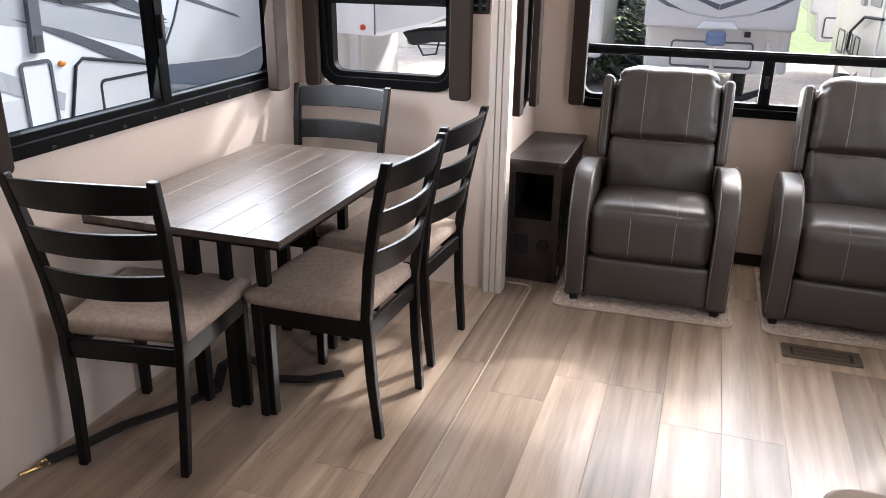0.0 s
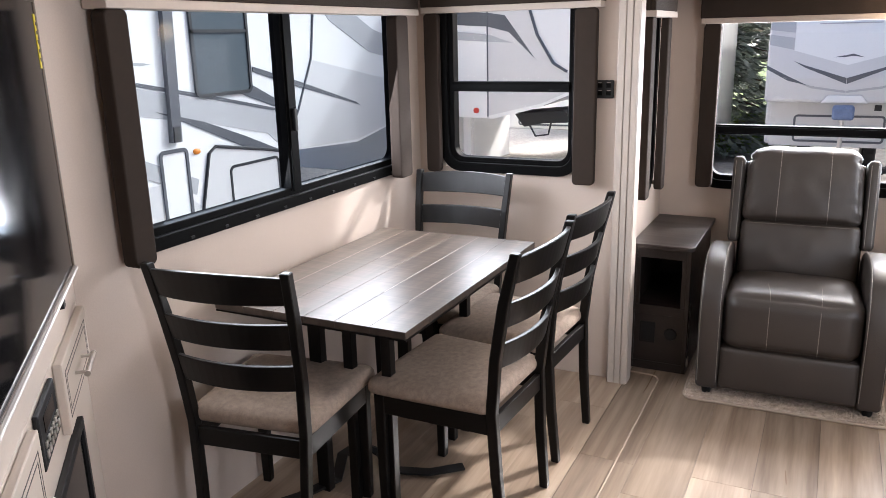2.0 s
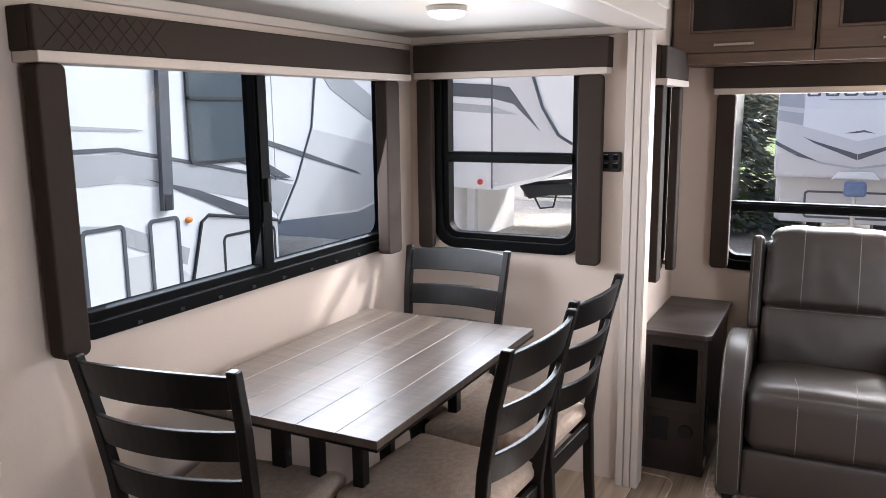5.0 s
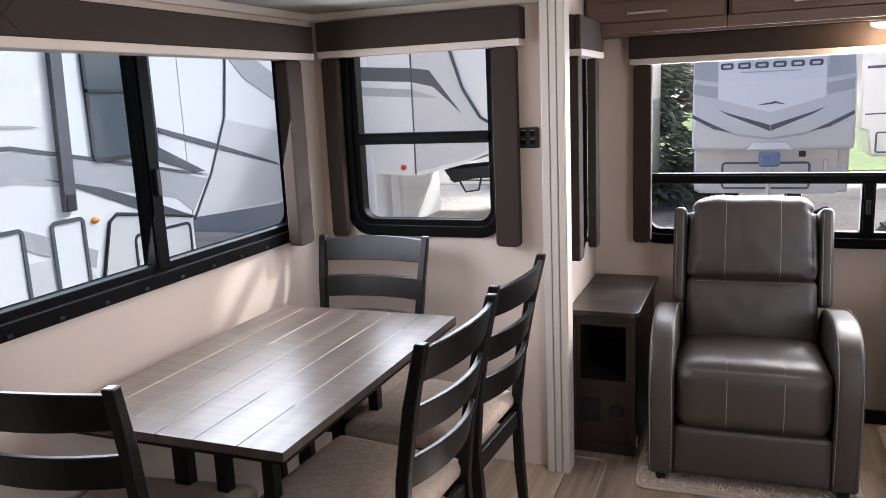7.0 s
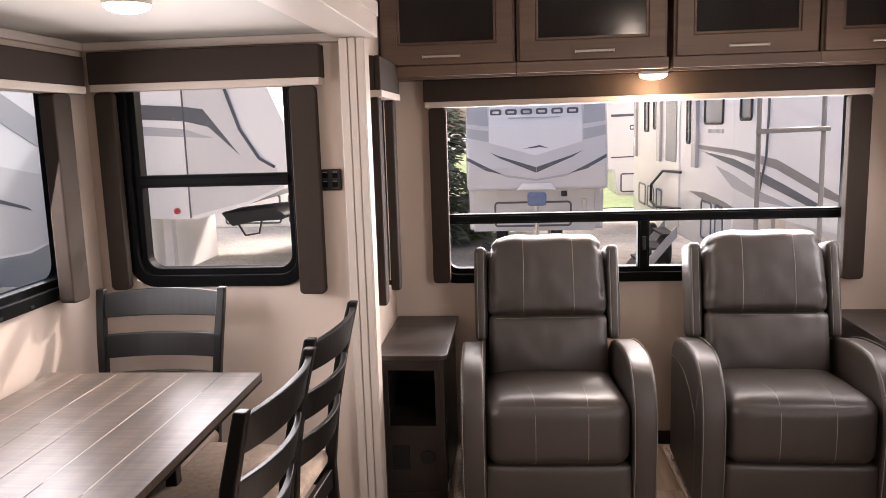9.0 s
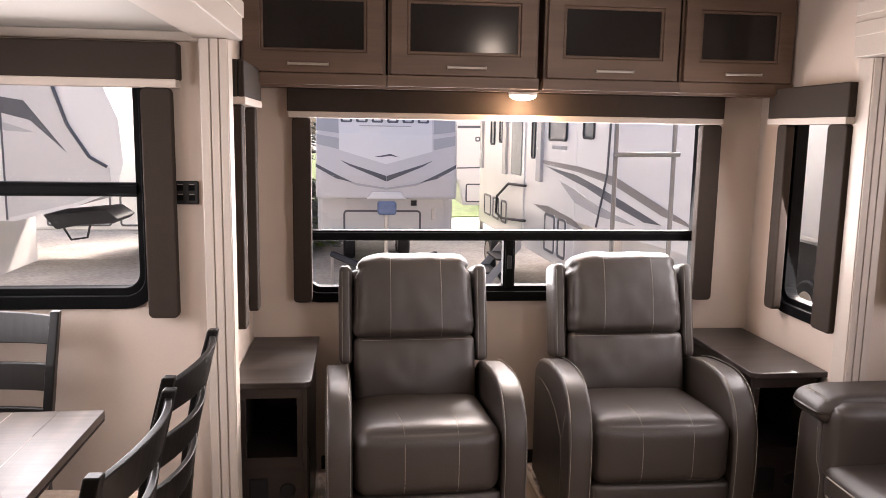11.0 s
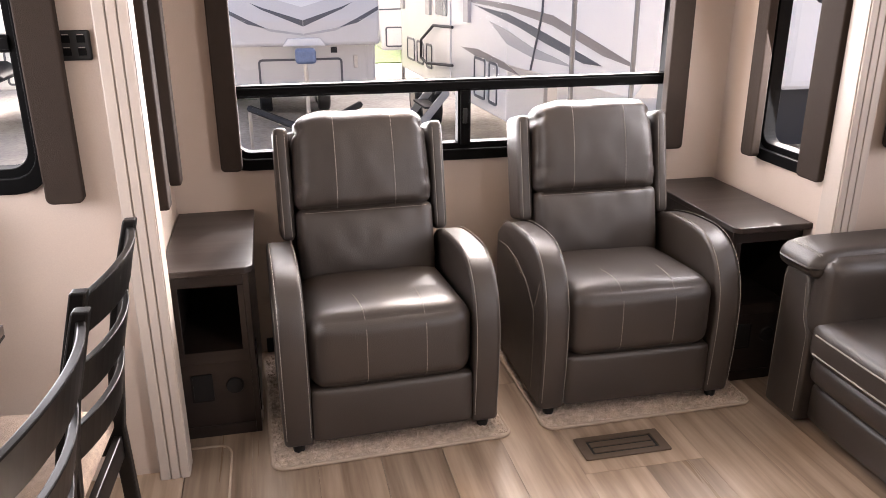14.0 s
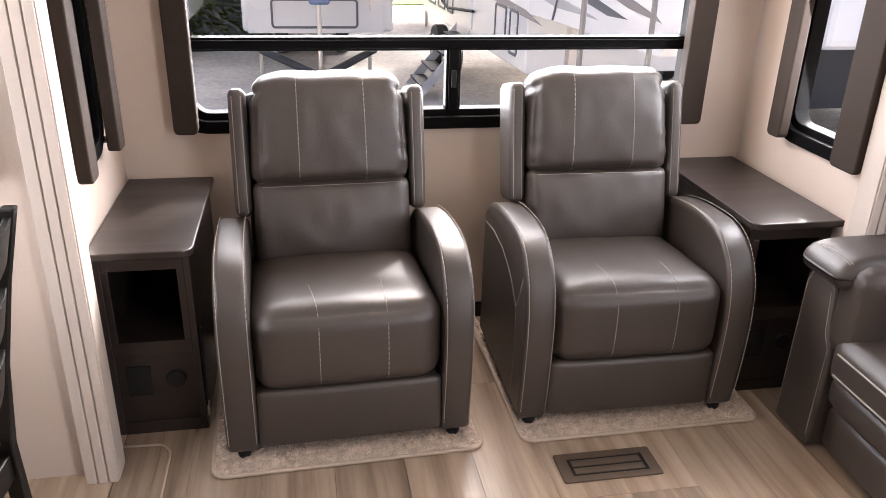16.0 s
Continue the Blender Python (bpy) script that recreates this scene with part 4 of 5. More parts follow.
structure(part("baseboard", boxes((-0.41, YR - 0.012, 0.0, 1.23, YR - 0.0005, 0.062)), BLACKP, bevel=0.002), "dark baseboard under the rear window", "baseboard")
clip = tagged(empty("hanging_strap", -0.412, 3.345, 0.0), "black webbing strap with a chrome hook hanging beside the end table", "strap")
bm = bmesh.new()
prism(bm, [(-0.006, 0.075), (0.012, 0.072), (0.020, 0.20), (0.034, 0.33), (0.018, 0.332), (0.004, 0.20)], "x", -0.019, -0.015)
part("webbing", bm, BLACKP, clip)
bm = bmesh.new()
tube(bm, [(-0.016, 0.003 + 0.012 * math.sin(k * 0.55), 0.052 - 0.020 * math.cos(k * 0.55)) for k in range(11)], 0.0032, 6)
tube(bm, [(-0.016, 0.003, 0.070), (-0.016, 0.003, 0.084)], 0.006, 8)
part("hook", bm, STEEL, clip, "chrome snap hook", smooth=True)

# ---------- entertainment cabinet set at an angle ----------
ent = tagged(empty("entertainment_cabinet", -1.688, 1.180, 0, 134.4), "cream angled entertainment cabinet with drawers", "cabinet")
# local x is 0 at the wall corner and -1.15 at the free end; the face looks towards local -y
for nm, bx in (("base", (-1.15, 0.02, 0, 0, 0.45, 0.885)), ("side_panel", (-1.15, 0.02, 0.885, -1.05, 0.30, 2.08)), ("side_panel", (-0.10, 0.02, 0.885, 0, 0.30, 2.08)),
               ("niche_back", (-1.05, 0.27, 0.885, -0.10, 0.30, 2.08)), ("top_panel", (-1.15, 0.02, 2.08, 0, 0.30, 2.10))):
    part(nm, boxes(bx), CREAM, ent, bevel=0.003)
part("face_frame", boxes((-0.098, 0.0, 0.985, 0, 0.02, 2.08), (-1.15, 0.0, 0.885, 0, 0.02, 0.985), (-1.15, 0.0, 0.985, -1.05, 0.02, 2.08), (-1.05, 0.0, 1.68, -0.098, 0.02, 2.08), (-1.15, 0.0, 0.0, 0, 0.02, 0.885)), CREAM, ent, bevel=0.002)


def on_face(u, z):
    return ent.matrix_basis @ Vector((-u, 0, z))


def drawer(u0, u1, z0, z1):
    d = part("drawer_front", boxes((-u1, -0.02, z0, -u0, -0.0005, z1)), CREAM, ent, "cream drawer front", bevel=0.003)
    for g in (0.028, 0.042):
        bm = bmesh.new()
        ring(bm, rrect(-u1 + g, z0 + g, -u0 - g, z1 - g, 0.001, 1), rrect(-u1 + g + 0.003, z0 + g + 0.003, -u0 - g - 0.003, z1 - g - 0.003, 0.001, 1), "y", -0.0206, -0.0195)
        part("groove", bm, DARKWOOD, d, "dark glazed groove")
    pull("handle", 0.13, d, pose(-(u0 + u1) / 2, -0.02, (z0 + z1) / 2), Matrix())
    return d


drawer(0.03, 0.445, 0.712, 0.878)
drawer(0.745, 1.12, 0.718, 0.878)
rad = tagged(empty("stereo_receiver", *on_face(0.600, 0.82), 134.4), "black stereo receiver set into the cream cabinet", "stereo")
part("faceplate", boxes((-0.095, -0.012, -0.058, 0.095, -0.0005, 0.058)), BLACKP, rad, bevel=0.004)
part("display", boxes((-0.055, -0.0135, 0.005, 0.055, -0.0122, 0.040)), SCREEN, rad, "dark display")
for k in range(6):
    part("button", boxes((-0.075 + 0.027 * k, -0.016, -0.040, -0.060 + 0.027 * k, -0.0122, -0.026)), STEEL, rad, bevel=0.001)
    part("button", boxes((-0.075 + 0.027 * k, -0.016, -0.018, -0.060 + 0.027 * k, -0.0122, -0.006)), STEEL, rad, bevel=0.001)
fire = tagged(empty("fireplace", *on_face(0.64, 0.355), 134.4), "black glass electric fireplace in the cream cabinet", "fireplace")
part("glass", boxes((-0.36, -0.010, -0.29, 0.36, -0.0005, 0.29)), SCREEN, fire, bevel=0.003)
bm = bmesh.new()
ring(bm, rrect(-0.385, -0.315, 0.385, 0.315, 0.006, 2), rrect(-0.361, -0.291, 0.361, 0.291, 0.004, 2), "y", -0.016, -0.0005)
part("frame", bm, BLACKP, fire, bevel=0.002)
tv = tagged(empty("television", *on_face(0.590, 1.32), 134.4), "black flat television with a glossy screen, in the cabinet niche", "television")
part("screen", boxes((-0.455, -0.0265, -0.305, 0.455, -0.006, 0.315)), SCREEN, tv, "glossy black screen")
bm = bmesh.new()
ring(bm, rrect(-0.470, -0.320, 0.470, 0.330, 0.005, 2), rrect(-0.455, -0.305, 0.455, 0.315, 0.003, 2), "y", -0.029, 0.0)
part("bezel", bm, BRONZE, tv, "grey-brown bezel", bevel=0.002)
bm = bmesh.new()
tube(bm, [(-0.465, -0.031, -0.313), (0.465, -0.031, -0.313)], 0.006, 8)
part("chrome_strip", bm, STEEL, tv, "bright strip along the bottom edge")
st = part("energy_sticker", boxes((0.434, -0.0278, 0.17, 0.452, -0.0266, 0.29)), YELLOW, tv, "yellow energy label")
for k in range(5):
    part("text_bar", boxes((0.438, -0.0284, 0.185 + 0.02 * k, 0.448, -0.0279, 0.193 + 0.02 * k)), BLACKP, st)
part("remote_eye", boxes((0.23, -0.030, -0.345, 0.255, -0.001, -0.322)), BLACKP, tv, bevel=0.002)

# kitchen island behind the walk
island = tagged(empty("kitchen_island", 0.700, 0.045, 0), "cream kitchen island with a tan laminate countertop", "island")
LAMINATE = mat("tan_laminate", (0.20, 0.14, 0.10), 0.4, var=0.15, scale=12, bump=0.05, bscale=90)
bm = bmesh.new()
prism(bm, rrect(-0.355, -0.68, 0.355, 0.668, 0.045), "z", 0.882, 0.92)
part("countertop", bm, LAMINATE, island, "tan laminate top with rounded corners", bevel=0.006, seg=3)
part("body", boxes((-0.31, -0.63, 0.08, 0.31, 0.62, 0.8818)), CREAM, island, bevel=0.003)
part("toe_kick", boxes((-0.27, -0.59, 0, 0.27, 0.58, 0.0798)), BLACKP, island)
for ya, yb in ((-0.61, 0.0), (0.01, 0.60)):
    part("panel", boxes((-0.325, ya, 0.12, -0.3105, yb, 0.86)), CREAM, island, bevel=0.003)

# strap on the floor by the dinette wall
strap = bmesh.new()
pts = [(-1.655, 1.36, 0.012), (-1.62, 1.44, 0.012), (-1.56, 1.60, 0.014), (-1.46, 1.76, 0.012), (-1.40, 1.90, 0.016), (-1.44, 2.00, 0.05), (-1.42, 2.08, 0.06), (-1.34, 2.10, 0.03), (-1.25, 2.04, 0.012), (-1.12, 2.08, 0.012), (-1.02, 2.16, 0.016)]
loop = None
for k, q in enumerate(pts):
    d = Vector(pts[min(k + 1, len(pts) - 1)]) - Vector(pts[max(k - 1, 0)])
    q, up = Vector(q), Vector((0, 0, 0.004))
    s = d.cross(Vector((0, 0, 1))).normalized() * 0.021
    c = [strap.verts.new(v) for v in (q - s - up, q + s - up, q + s + up, q - s + up)]
    if loop:
        for m in range(4):
            strap.faces.new((loop[m], loop[(m + 1) % 4], c[(m + 1) % 4], c[m]))
    else:
        strap.faces.new(c)
    loop = c
strap.faces.new(loop)
stp = tagged(empty("tie_strap"), "black webbing tie-down strap with a brass hook on the floor", "strap")
part("webbing", strap, BLACKP, stp)
bm = bmesh.new()
tube(bm, [(-1.655 + 0.016 * math.cos(a / 4), 1.345 + 0.02 * math.sin(a / 4), 0.010 + 0.002 * (a % 2)) for a in range(0, 22)], 0.004, 6)
tube(bm, [(-1.66, 1.32, 0.010), (-1.668, 1.29, 0.014), (-1.672, 1.265, 0.02)], 0.005, 6)
part("hook", bm, mat("brass", (0.55, 0.36, 0.13), 0.3, 1.0), stp, "brass snap hook")


# ---------- outside: lot, neighbouring trailers, trees ----------
GZ = -1.17          # ground outside
GL = GZ             # ground in the frame of the trailer being built
GRAVEL = mat("gravel", (0.43, 0.405, 0.37), 0.95, var=0.35, scale=0.9, bump=0.6, bscale=14)
GRASS = mat("grass", (0.11, 0.17, 0.035), 0.9, var=0.5, scale=3, bump=0.8, bscale=25)
GEL = mat("white_gelcoat", (0.84, 0.83, 0.80), 0.22, var=0.03, scale=0.8, bump=0.0, coat=0.3)
GELG = mat("grey_gelcoat", (0.67, 0.655, 0.635), 0.25, var=0.04, scale=0.8, bump=0.0, coat=0.3)
GELS = mat("silver_gelcoat", (0.46, 0.46, 0.455), 0.25, var=0.05, scale=0.8, bump=0.0, coat=0.3)
DECAL = mat("dark_decal", (0.10, 0.105, 0.115), 0.4, var=0.08, scale=2, bump=0.0)
RUBBER = mat("black_rubber", (0.02, 0.02, 0.022), 0.6, var=0.15, bump=0.05)
RVGLASS = mat("tinted_glass", (0.10, 0.12, 0.13), 0.06, var=0.05, bump=0.0)
AMBER = mat("amber_lens", (0.75, 0.25, 0.02), 0.3, var=0.05)
REDL = mat("red_lens", (0.6, 0.05, 0.03), 0.3, var=0.05)
BLUEC = mat("blue_cover", (0.16, 0.21, 0.33), 0.6, var=0.2, scale=15)
LEAF = mat("conifer_leaf", (0.26, 0.29, 0.23), 0.75, var=0.5, scale=2, bump=0.0)
BARK = mat("bark", (0.12, 0.085, 0.06), 0.9, var=0.3, scale=12, bump=0.6, bscale=40)

bm = bmesh.new()
bmesh.ops.create_grid(bm, x_segments=60, y_segments=60, size=400)
for v in bm.verts:
    v.co.z = GZ
structure(part("ground", bm, GRAVEL), "pale grey gravel lot with tyre tracks", "ground")
bm = bmesh.new()
prism(bm, [(3, 25), (60, 24), (80, 90), (-60, 90), (-40, 38), (-8, 27), (-4, 22), (-1.6, 20.5), (0.5, 24)], "z", GZ - 0.02, GZ + 0.03)
structure(part("grass_verge", bm, GRASS), "green grass verge beyond the lot", "grass")


def strip(name, parent, axis, plane, pts, mt, d=0.006, label=""):
    """A decal or panel of that outline, a few millimetres proud of a side."""
    b = bmesh.new()
    prism(b, pts, axis, plane - abs(d) if d < 0 else plane, plane if d < 0 else plane + d)
    return part(name, b, mt, parent, label)


def outline(name, parent, axis, plane, u0, z0, u1, z1, r, w, mt, d, label=""):
    b = bmesh.new()
    ring(b, rrect(u0, z0, u1, z1, r), rrect(u0 + w, z0 + w, u1 - w, z1 - w, max(0.004, r - w)), axis, *sorted((plane, plane + d)))
    return part(name, b, mt, parent, label)


def hatch(parent, axis, plane, u0, z0, u1, z1, d, mt=GEL):
    h = strip("hatch", parent, axis, plane, rrect(u0, z0, u1, z1, 0.06), mt, d, "white baggage door with a grey seal")
    outline("seal", h, axis, plane + d, u0, z0, u1, z1, 0.06, 0.035, DECAL, d)
    return h


def glazing(parent, axis, plane, u0, z0, u1, z1, d, bar=None):
    g = strip("window", parent, axis, plane, rrect(u0, z0, u1, z1, 0.07), RVGLASS, d, "dark tinted window")
    outline("window_frame", g, axis, plane + d, u0, z0, u1, z1, 0.07, 0.035, RUBBER, d)
    if bar:
        strip("window_bar", g, axis, plane + d, [(u0, bar), (u1, bar), (u1, bar + 0.03), (u0, bar + 0.03)], RUBBER, d)
    return g


def wheel(parent, x, y, axis):
    b = bmesh.new()
    rot = pose(x, y, GL + 0.36, 0, 90, 0) if axis == "x" else pose(x, y, GL + 0.36, 90)
    bmesh.ops.create_cone(b, cap_ends=True, segments=32, radius1=0.36, radius2=0.36, depth=0.24, matrix=rot)
    w = part("wheel", b, RUBBER, parent, bevel=0.05, seg=3)
    b = bmesh.new()
    bmesh.ops.create_cone(b, cap_ends=True, segments=24, radius1=0.20, radius2=0.20, depth=0.26, matrix=rot)
    part("rim", b, STEEL, w, bevel=0.02)


# trailer beside the dinette window: its long side looks towards +x
PX = -5.2
GL = GZ - (0.02)
rv1 = tagged(empty("travel_trailer"), "white fifth wheel trailer with grey swoosh stripes and baggage doors", "trailer", "parked trailers")
rv1.matrix_basis = Matrix.Translation((0, 0.18, 0.02)) @ Matrix.Diagonal((1, 0.94, 1, 1))
part("body", boxes((PX - 2.4, -3.0, -0.25, PX, 6.79, 2.95)), GEL, rv1, bevel=0.02)
b = bmesh.new()
prism(b, [(6.79, 0.36), (8.4, 0.28), (9.6, 0.45), (9.95, 0.9), (9.9, 1.6), (9.5, 2.5), (9.0, 2.95), (6.79, 2.95)], "x", PX - 2.4, PX)
part("nose", b, GEL, rv1)
strip("skirt", rv1, "x", PX, [(-3, -0.24), (5.36, -0.24), (5.45, 0.02), (5.1, 0.30), (-3, 0.52)], GELG, 0.006, "light grey lower skirt")
strip("front_compartment", rv1, "x", PX, [(5.40, -0.22), (6.74, -0.22), (6.76, 0.37), (6.5, 0.42), (5.72, 0.55), (5.62, 0.50)], GELG, 0.010, "pale grey front compartment")
outline("seal", rv1, "x", PX + 0.010, 5.90, -0.16, 6.72, 0.34, 0.07, 0.028, RUBBER, 0.006)
b = bmesh.new()
tube(b, [(PX + 0.012, 5.40, -0.22), (PX + 0.012, 5.62, 0.50), (PX + 0.012, 5.72, 0.555), (PX + 0.012, 6.5, 0.43), (PX + 0.012, 6.76, 0.38)], 0.016, 6)
part("edge_seal", b, RUBBER, rv1)
b = bmesh.new()
tube(b, [(PX + 0.006, 7.50, 2.9), (PX + 0.006, 7.60, 2.3), (PX + 0.006, 7.57, 1.86), (PX + 0.006, 7.47, 1.32), (PX + 0.006, 7.15, 0.77), (PX + 0.006, 6.80, 0.34)], 0.014, 6)
part("cap_seam", b, DECAL, rv1)
strip("nose_panel", rv1, "x", PX, [(6.84, 0.36), (7.15, 0.77), (7.47, 1.30), (9.70, 0.92), (9.6, 0.47), (8.4, 0.31)], GELG, 0.005, "pale grey lower nose panel")
strip("grey_band", rv1, "x", PX, [(-3, 1.20), (4.7, 1.17), (5.9, 0.96), (6.6, 0.83), (7.08, 0.72), (6.80, 0.42), (6.58, 0.58), (5.6, 0.79), (4.71, 0.93), (-3, 0.95)], GELS, 0.004, "silver grey side band")
strip("dark_stripe", rv1, "x", PX, [(-3, 1.25), (4.7, 1.22), (5.9, 1.00), (6.7, 0.84), (7.1, 0.76), (6.7, 0.81), (5.9, 0.965), (4.7, 1.185), (-3, 1.20)], DECAL, 0.008)
strip("dark_stripe", rv1, "x", PX, [(4.98, 0.945), (5.6, 0.80), (6.2, 0.60), (6.85, 0.36), (6.3, 0.44), (5.75, 0.66), (5.2, 0.87)], DECAL, 0.008)
strip("dark_stripe", rv1, "x", PX, [(3.6, 0.72), (4.7, 0.58), (5.45, 0.28), (5.4, 0.14), (4.7, 0.42), (3.6, 0.62)], GELS, 0.008)
strip("dark_stripe", rv1, "x", PX, [(6.40, 1.27), (7.2, 1.08), (8.4, 0.77), (8.5, 0.72), (7.2, 1.02), (6.40, 1.22)], DECAL, 0.010)
strip("dark_stripe", rv1, "x", PX, [(5.6, 1.32), (6.4, 1.08), (7.05, 0.80), (6.9, 0.80), (6.3, 0.98), (5.6, 1.22)], DECAL, 0.010)
strip("grey_swoosh", rv1, "x", PX, [(7.3, 2.2), (7.9, 1.72), (8.8, 1.35), (9.6, 1.22), (9.6, 1.48), (8.9, 1.62), (8.1, 1.95), (7.6, 2.4)], GELS, 0.006, "pale grey nose swoosh")
strip("grey_swoosh", rv1, "x", PX, [(7.7, 2.75), (8.3, 2.2), (9.3, 1.85), (9.6, 1.82), (9.4, 2.1), (8.5, 2.5), (8.0, 2.85)], GELS, 0.006, "pale grey nose swoosh")
strip("pin_stripe", rv1, "x", PX, [(3.6, 1.44), (4.9, 1.36), (5.0, 1.345), (4.9, 1.335), (3.6, 1.40)], GELS, 0.006)
glazing(rv1, "x", PX, 5.52, 1.02, 6.36, 2.35, 0.012, 1.60)
glazing(rv1, "x", PX, 1.2, 1.25, 2.8, 2.2, 0.012)
arm = strip("awning_arm", rv1, "x", PX, [(5.12, 0.66), (5.24, 0.66), (5.32, 2.6), (5.20, 2.6)], DECAL, 0.05, "dark grey awning arm")
strip("foot_bracket", arm, "x", PX + 0.05, [(5.13, 0.66), (5.21, 0.66), (5.22, 0.80), (5.14, 0.80)], RUBBER, 0.01)
for u0, u1 in ((4.96, 5.33), (4.25, 4.70), (3.3, 3.9)):
    hatch(rv1, "x", PX, u0, -0.06, u1, 0.60, 0.010)
b = bmesh.new()
bmesh.ops.create_uvsphere(b, u_segments=16, v_segments=8, radius=0.05, matrix=pose(PX + 0.01, 5.46, 0.54))
for v in b.verts:
    v.co.z = 0.54 + (v.co.z - 0.54) * 0.55
    v.co.x = PX + (v.co.x - PX) * 0.5
part("marker_light", b, AMBER, rv1, "amber side marker light", smooth=True)
for y in (0.2, 1.2):
    wheel(rv1, PX - 0.15, y, "x")
for y in (6.2, -2.2):
    part("jack", boxes((PX - 0.5, y - 0.05, GL, PX - 0.4, y + 0.05, -0.25)), STEEL, rv1)

# trailer beyond the end window: its side looks towards -y, the nose points to +x
PY = 10.0
GL = GZ - (-0.15)
rv2 = tagged(empty("travel_trailer"), "white and grey fifth wheel trailer seen at its nose", "trailer", "parked trailers")
rv2.matrix_basis = pose(-0.28, 0, -0.15)
part("body", boxes((-12.0, PY, -0.3, -4.6, PY + 2.4, 2.95)), GEL, rv2, bevel=0.02)
b = bmesh.new()
prism(b, [(-4.60, 0.58), (-3.9, 0.56), (-3.2, 0.74), (-2.75, 0.92), (-2.66, 1.25), (-2.70, 1.75), (-2.95, 2.35), (-3.3, 2.9), (-4.6, 2.95)], "y", PY, PY + 2.4)
part("nose", b, GEL, rv2)
strip("cap_side", rv2, "y", PY, [(-3.97, 0.60), (-3.2, 0.78), (-2.80, 0.95), (-2.82, 1.18), (-3.02, 1.28), (-3.25, 1.65), (-3.45, 2.15), (-3.75, 2.85), (-3.97, 2.85)], GELG, -0.008, "grey nose cap side")
b = bmesh.new()
tube(b, [(-3.46, PY - 0.016, 2.30), (-3.26, PY - 0.016, 1.68), (-3.03, PY - 0.016, 1.31), (-2.84, PY - 0.016, 1.20)], 0.020, 6)
part("cap_edge", b, DECAL, rv2)
strip("dark_band", rv2, "y", PY, [(-4.9, 2.04), (-3.98, 1.98), (-3.72, 1.94), (-3.28, 1.36), (-3.66, 1.72), (-3.98, 1.80), (-4.9, 1.86)], DECAL, -0.014, "dark side band")
strip("grey_band", rv2, "y", PY, [(-4.9, 1.78), (-3.98, 1.70), (-3.6, 1.58), (-3.98, 1.60), (-4.9, 1.66)], GELS, -0.012)
b = bmesh.new()
tube(b, [(-3.975, PY - 0.008, 0.58), (-3.975, PY - 0.008, 2.85)], 0.012, 6)
part("cap_seam", b, DECAL, rv2)
b = bmesh.new()
bmesh.ops.create_cone(b, cap_ends=True, segments=16, radius1=0.04, radius2=0.04, depth=0.03, matrix=pose(-4.15, PY - 0.01, 0.67, 90))
part("marker_light", b, REDL, rv2, "red side marker light")
b = bmesh.new()
prism(b, [(-3.9, 0.55), (-3.15, 0.62), (-2.98, 0.50), (-3.05, 0.44), (-3.45, 0.42), (-3.75, 0.36)], "y", PY + 0.8, PY + 1.6)
part("hitch", b, RUBBER, rv2, "black king pin hitch", bevel=0.02)
b = bmesh.new()
tube(b, [(-3.7, PY + 0.9, 0.4), (-3.6, PY + 0.9, 0.22), (-3.4, PY + 0.9, 0.25), (-3.35, PY + 0.9, 0.45)], 0.015, 6)
part("cable", b, RUBBER, rv2)
hatch(rv2, "y", PY, -5.6, -0.20, -4.75, 0.45, -0.012, GELG)
part("jack", boxes((-4.50, PY + 0.3, GL, -4.38, PY + 0.42, 0.60)), GELG, rv2)
wheel(rv2, -8.5, PY + 0.15, "y")

GL = GZ - (-0.42)
rv3 = tagged(empty("travel_trailer"), "white trailer with baggage doors standing behind", "trailer", "parked trailers")
rv3.matrix_basis = pose(-0.30, 0, -0.42)
b = bmesh.new()
prism(b, [(-12, 0.02), (-1.6, 0.02), (-1.6, 2.9), (-12, 2.95)], "y", 15.5, 17.9)
part("body", b, GEL, rv3, bevel=0.06)
for u0, u1 in ((-5.6, -4.45), (-4.3, -3.9), (-3.75, -2.6)):
    hatch(rv3, "y", 15.5, u0, 0.1, u1, 0.68, -0.012)
strip("grey_band", rv3, "y", 15.5, [(-12, 1.5), (-4, 1.52), (-2, 1.2), (-2, 1.1), (-4, 1.36), (-12, 1.3)], GELS, -0.01)
for k in range(6):
    strip("text_bar", rv3, "y", 15.5, [(-3.95 + 0.2 * k, 1.78), (-3.83 + 0.2 * k, 1.78), (-3.83 + 0.2 * k, 1.90), (-3.95 + 0.2 * k, 1.90)], GELS, -0.012)
wheel(rv3, -8.0, 15.65, "y")
wheel(rv3, -2.3, 15.65, "y")

# trailer facing the rear window
FY = 12.0
GL = GZ - (-0.24)
rv4 = tagged(empty("travel_trailer"), "white trailer front cap with grey v-shaped swooshes", "trailer", "parked trailers")
rv4.matrix_basis = pose(-0.28, 0, -0.24)
b = bmesh.new()
prism(b, [(FY + 0.55, 0.10), (FY + 9, 0.10), (FY + 9, 2.95), (FY + 0.9, 2.95), (FY + 0.35, 2.4), (FY + 0.08, 1.7), (FY, 1.1), (FY + 0.02, 0.76), (FY + 0.55, 0.74)], "x", -0.56, 1.51)
part("body", b, GELG, rv4, bevel=0.05, seg=3)


def cap_y(z):
    return FY - 0.006 + (0.08 * (z - 1.1) / 0.6 if 1.1 < z <= 1.7 else (0.08 + 0.27 * (z - 1.7) / 0.7 if z > 1.7 else 0.0))


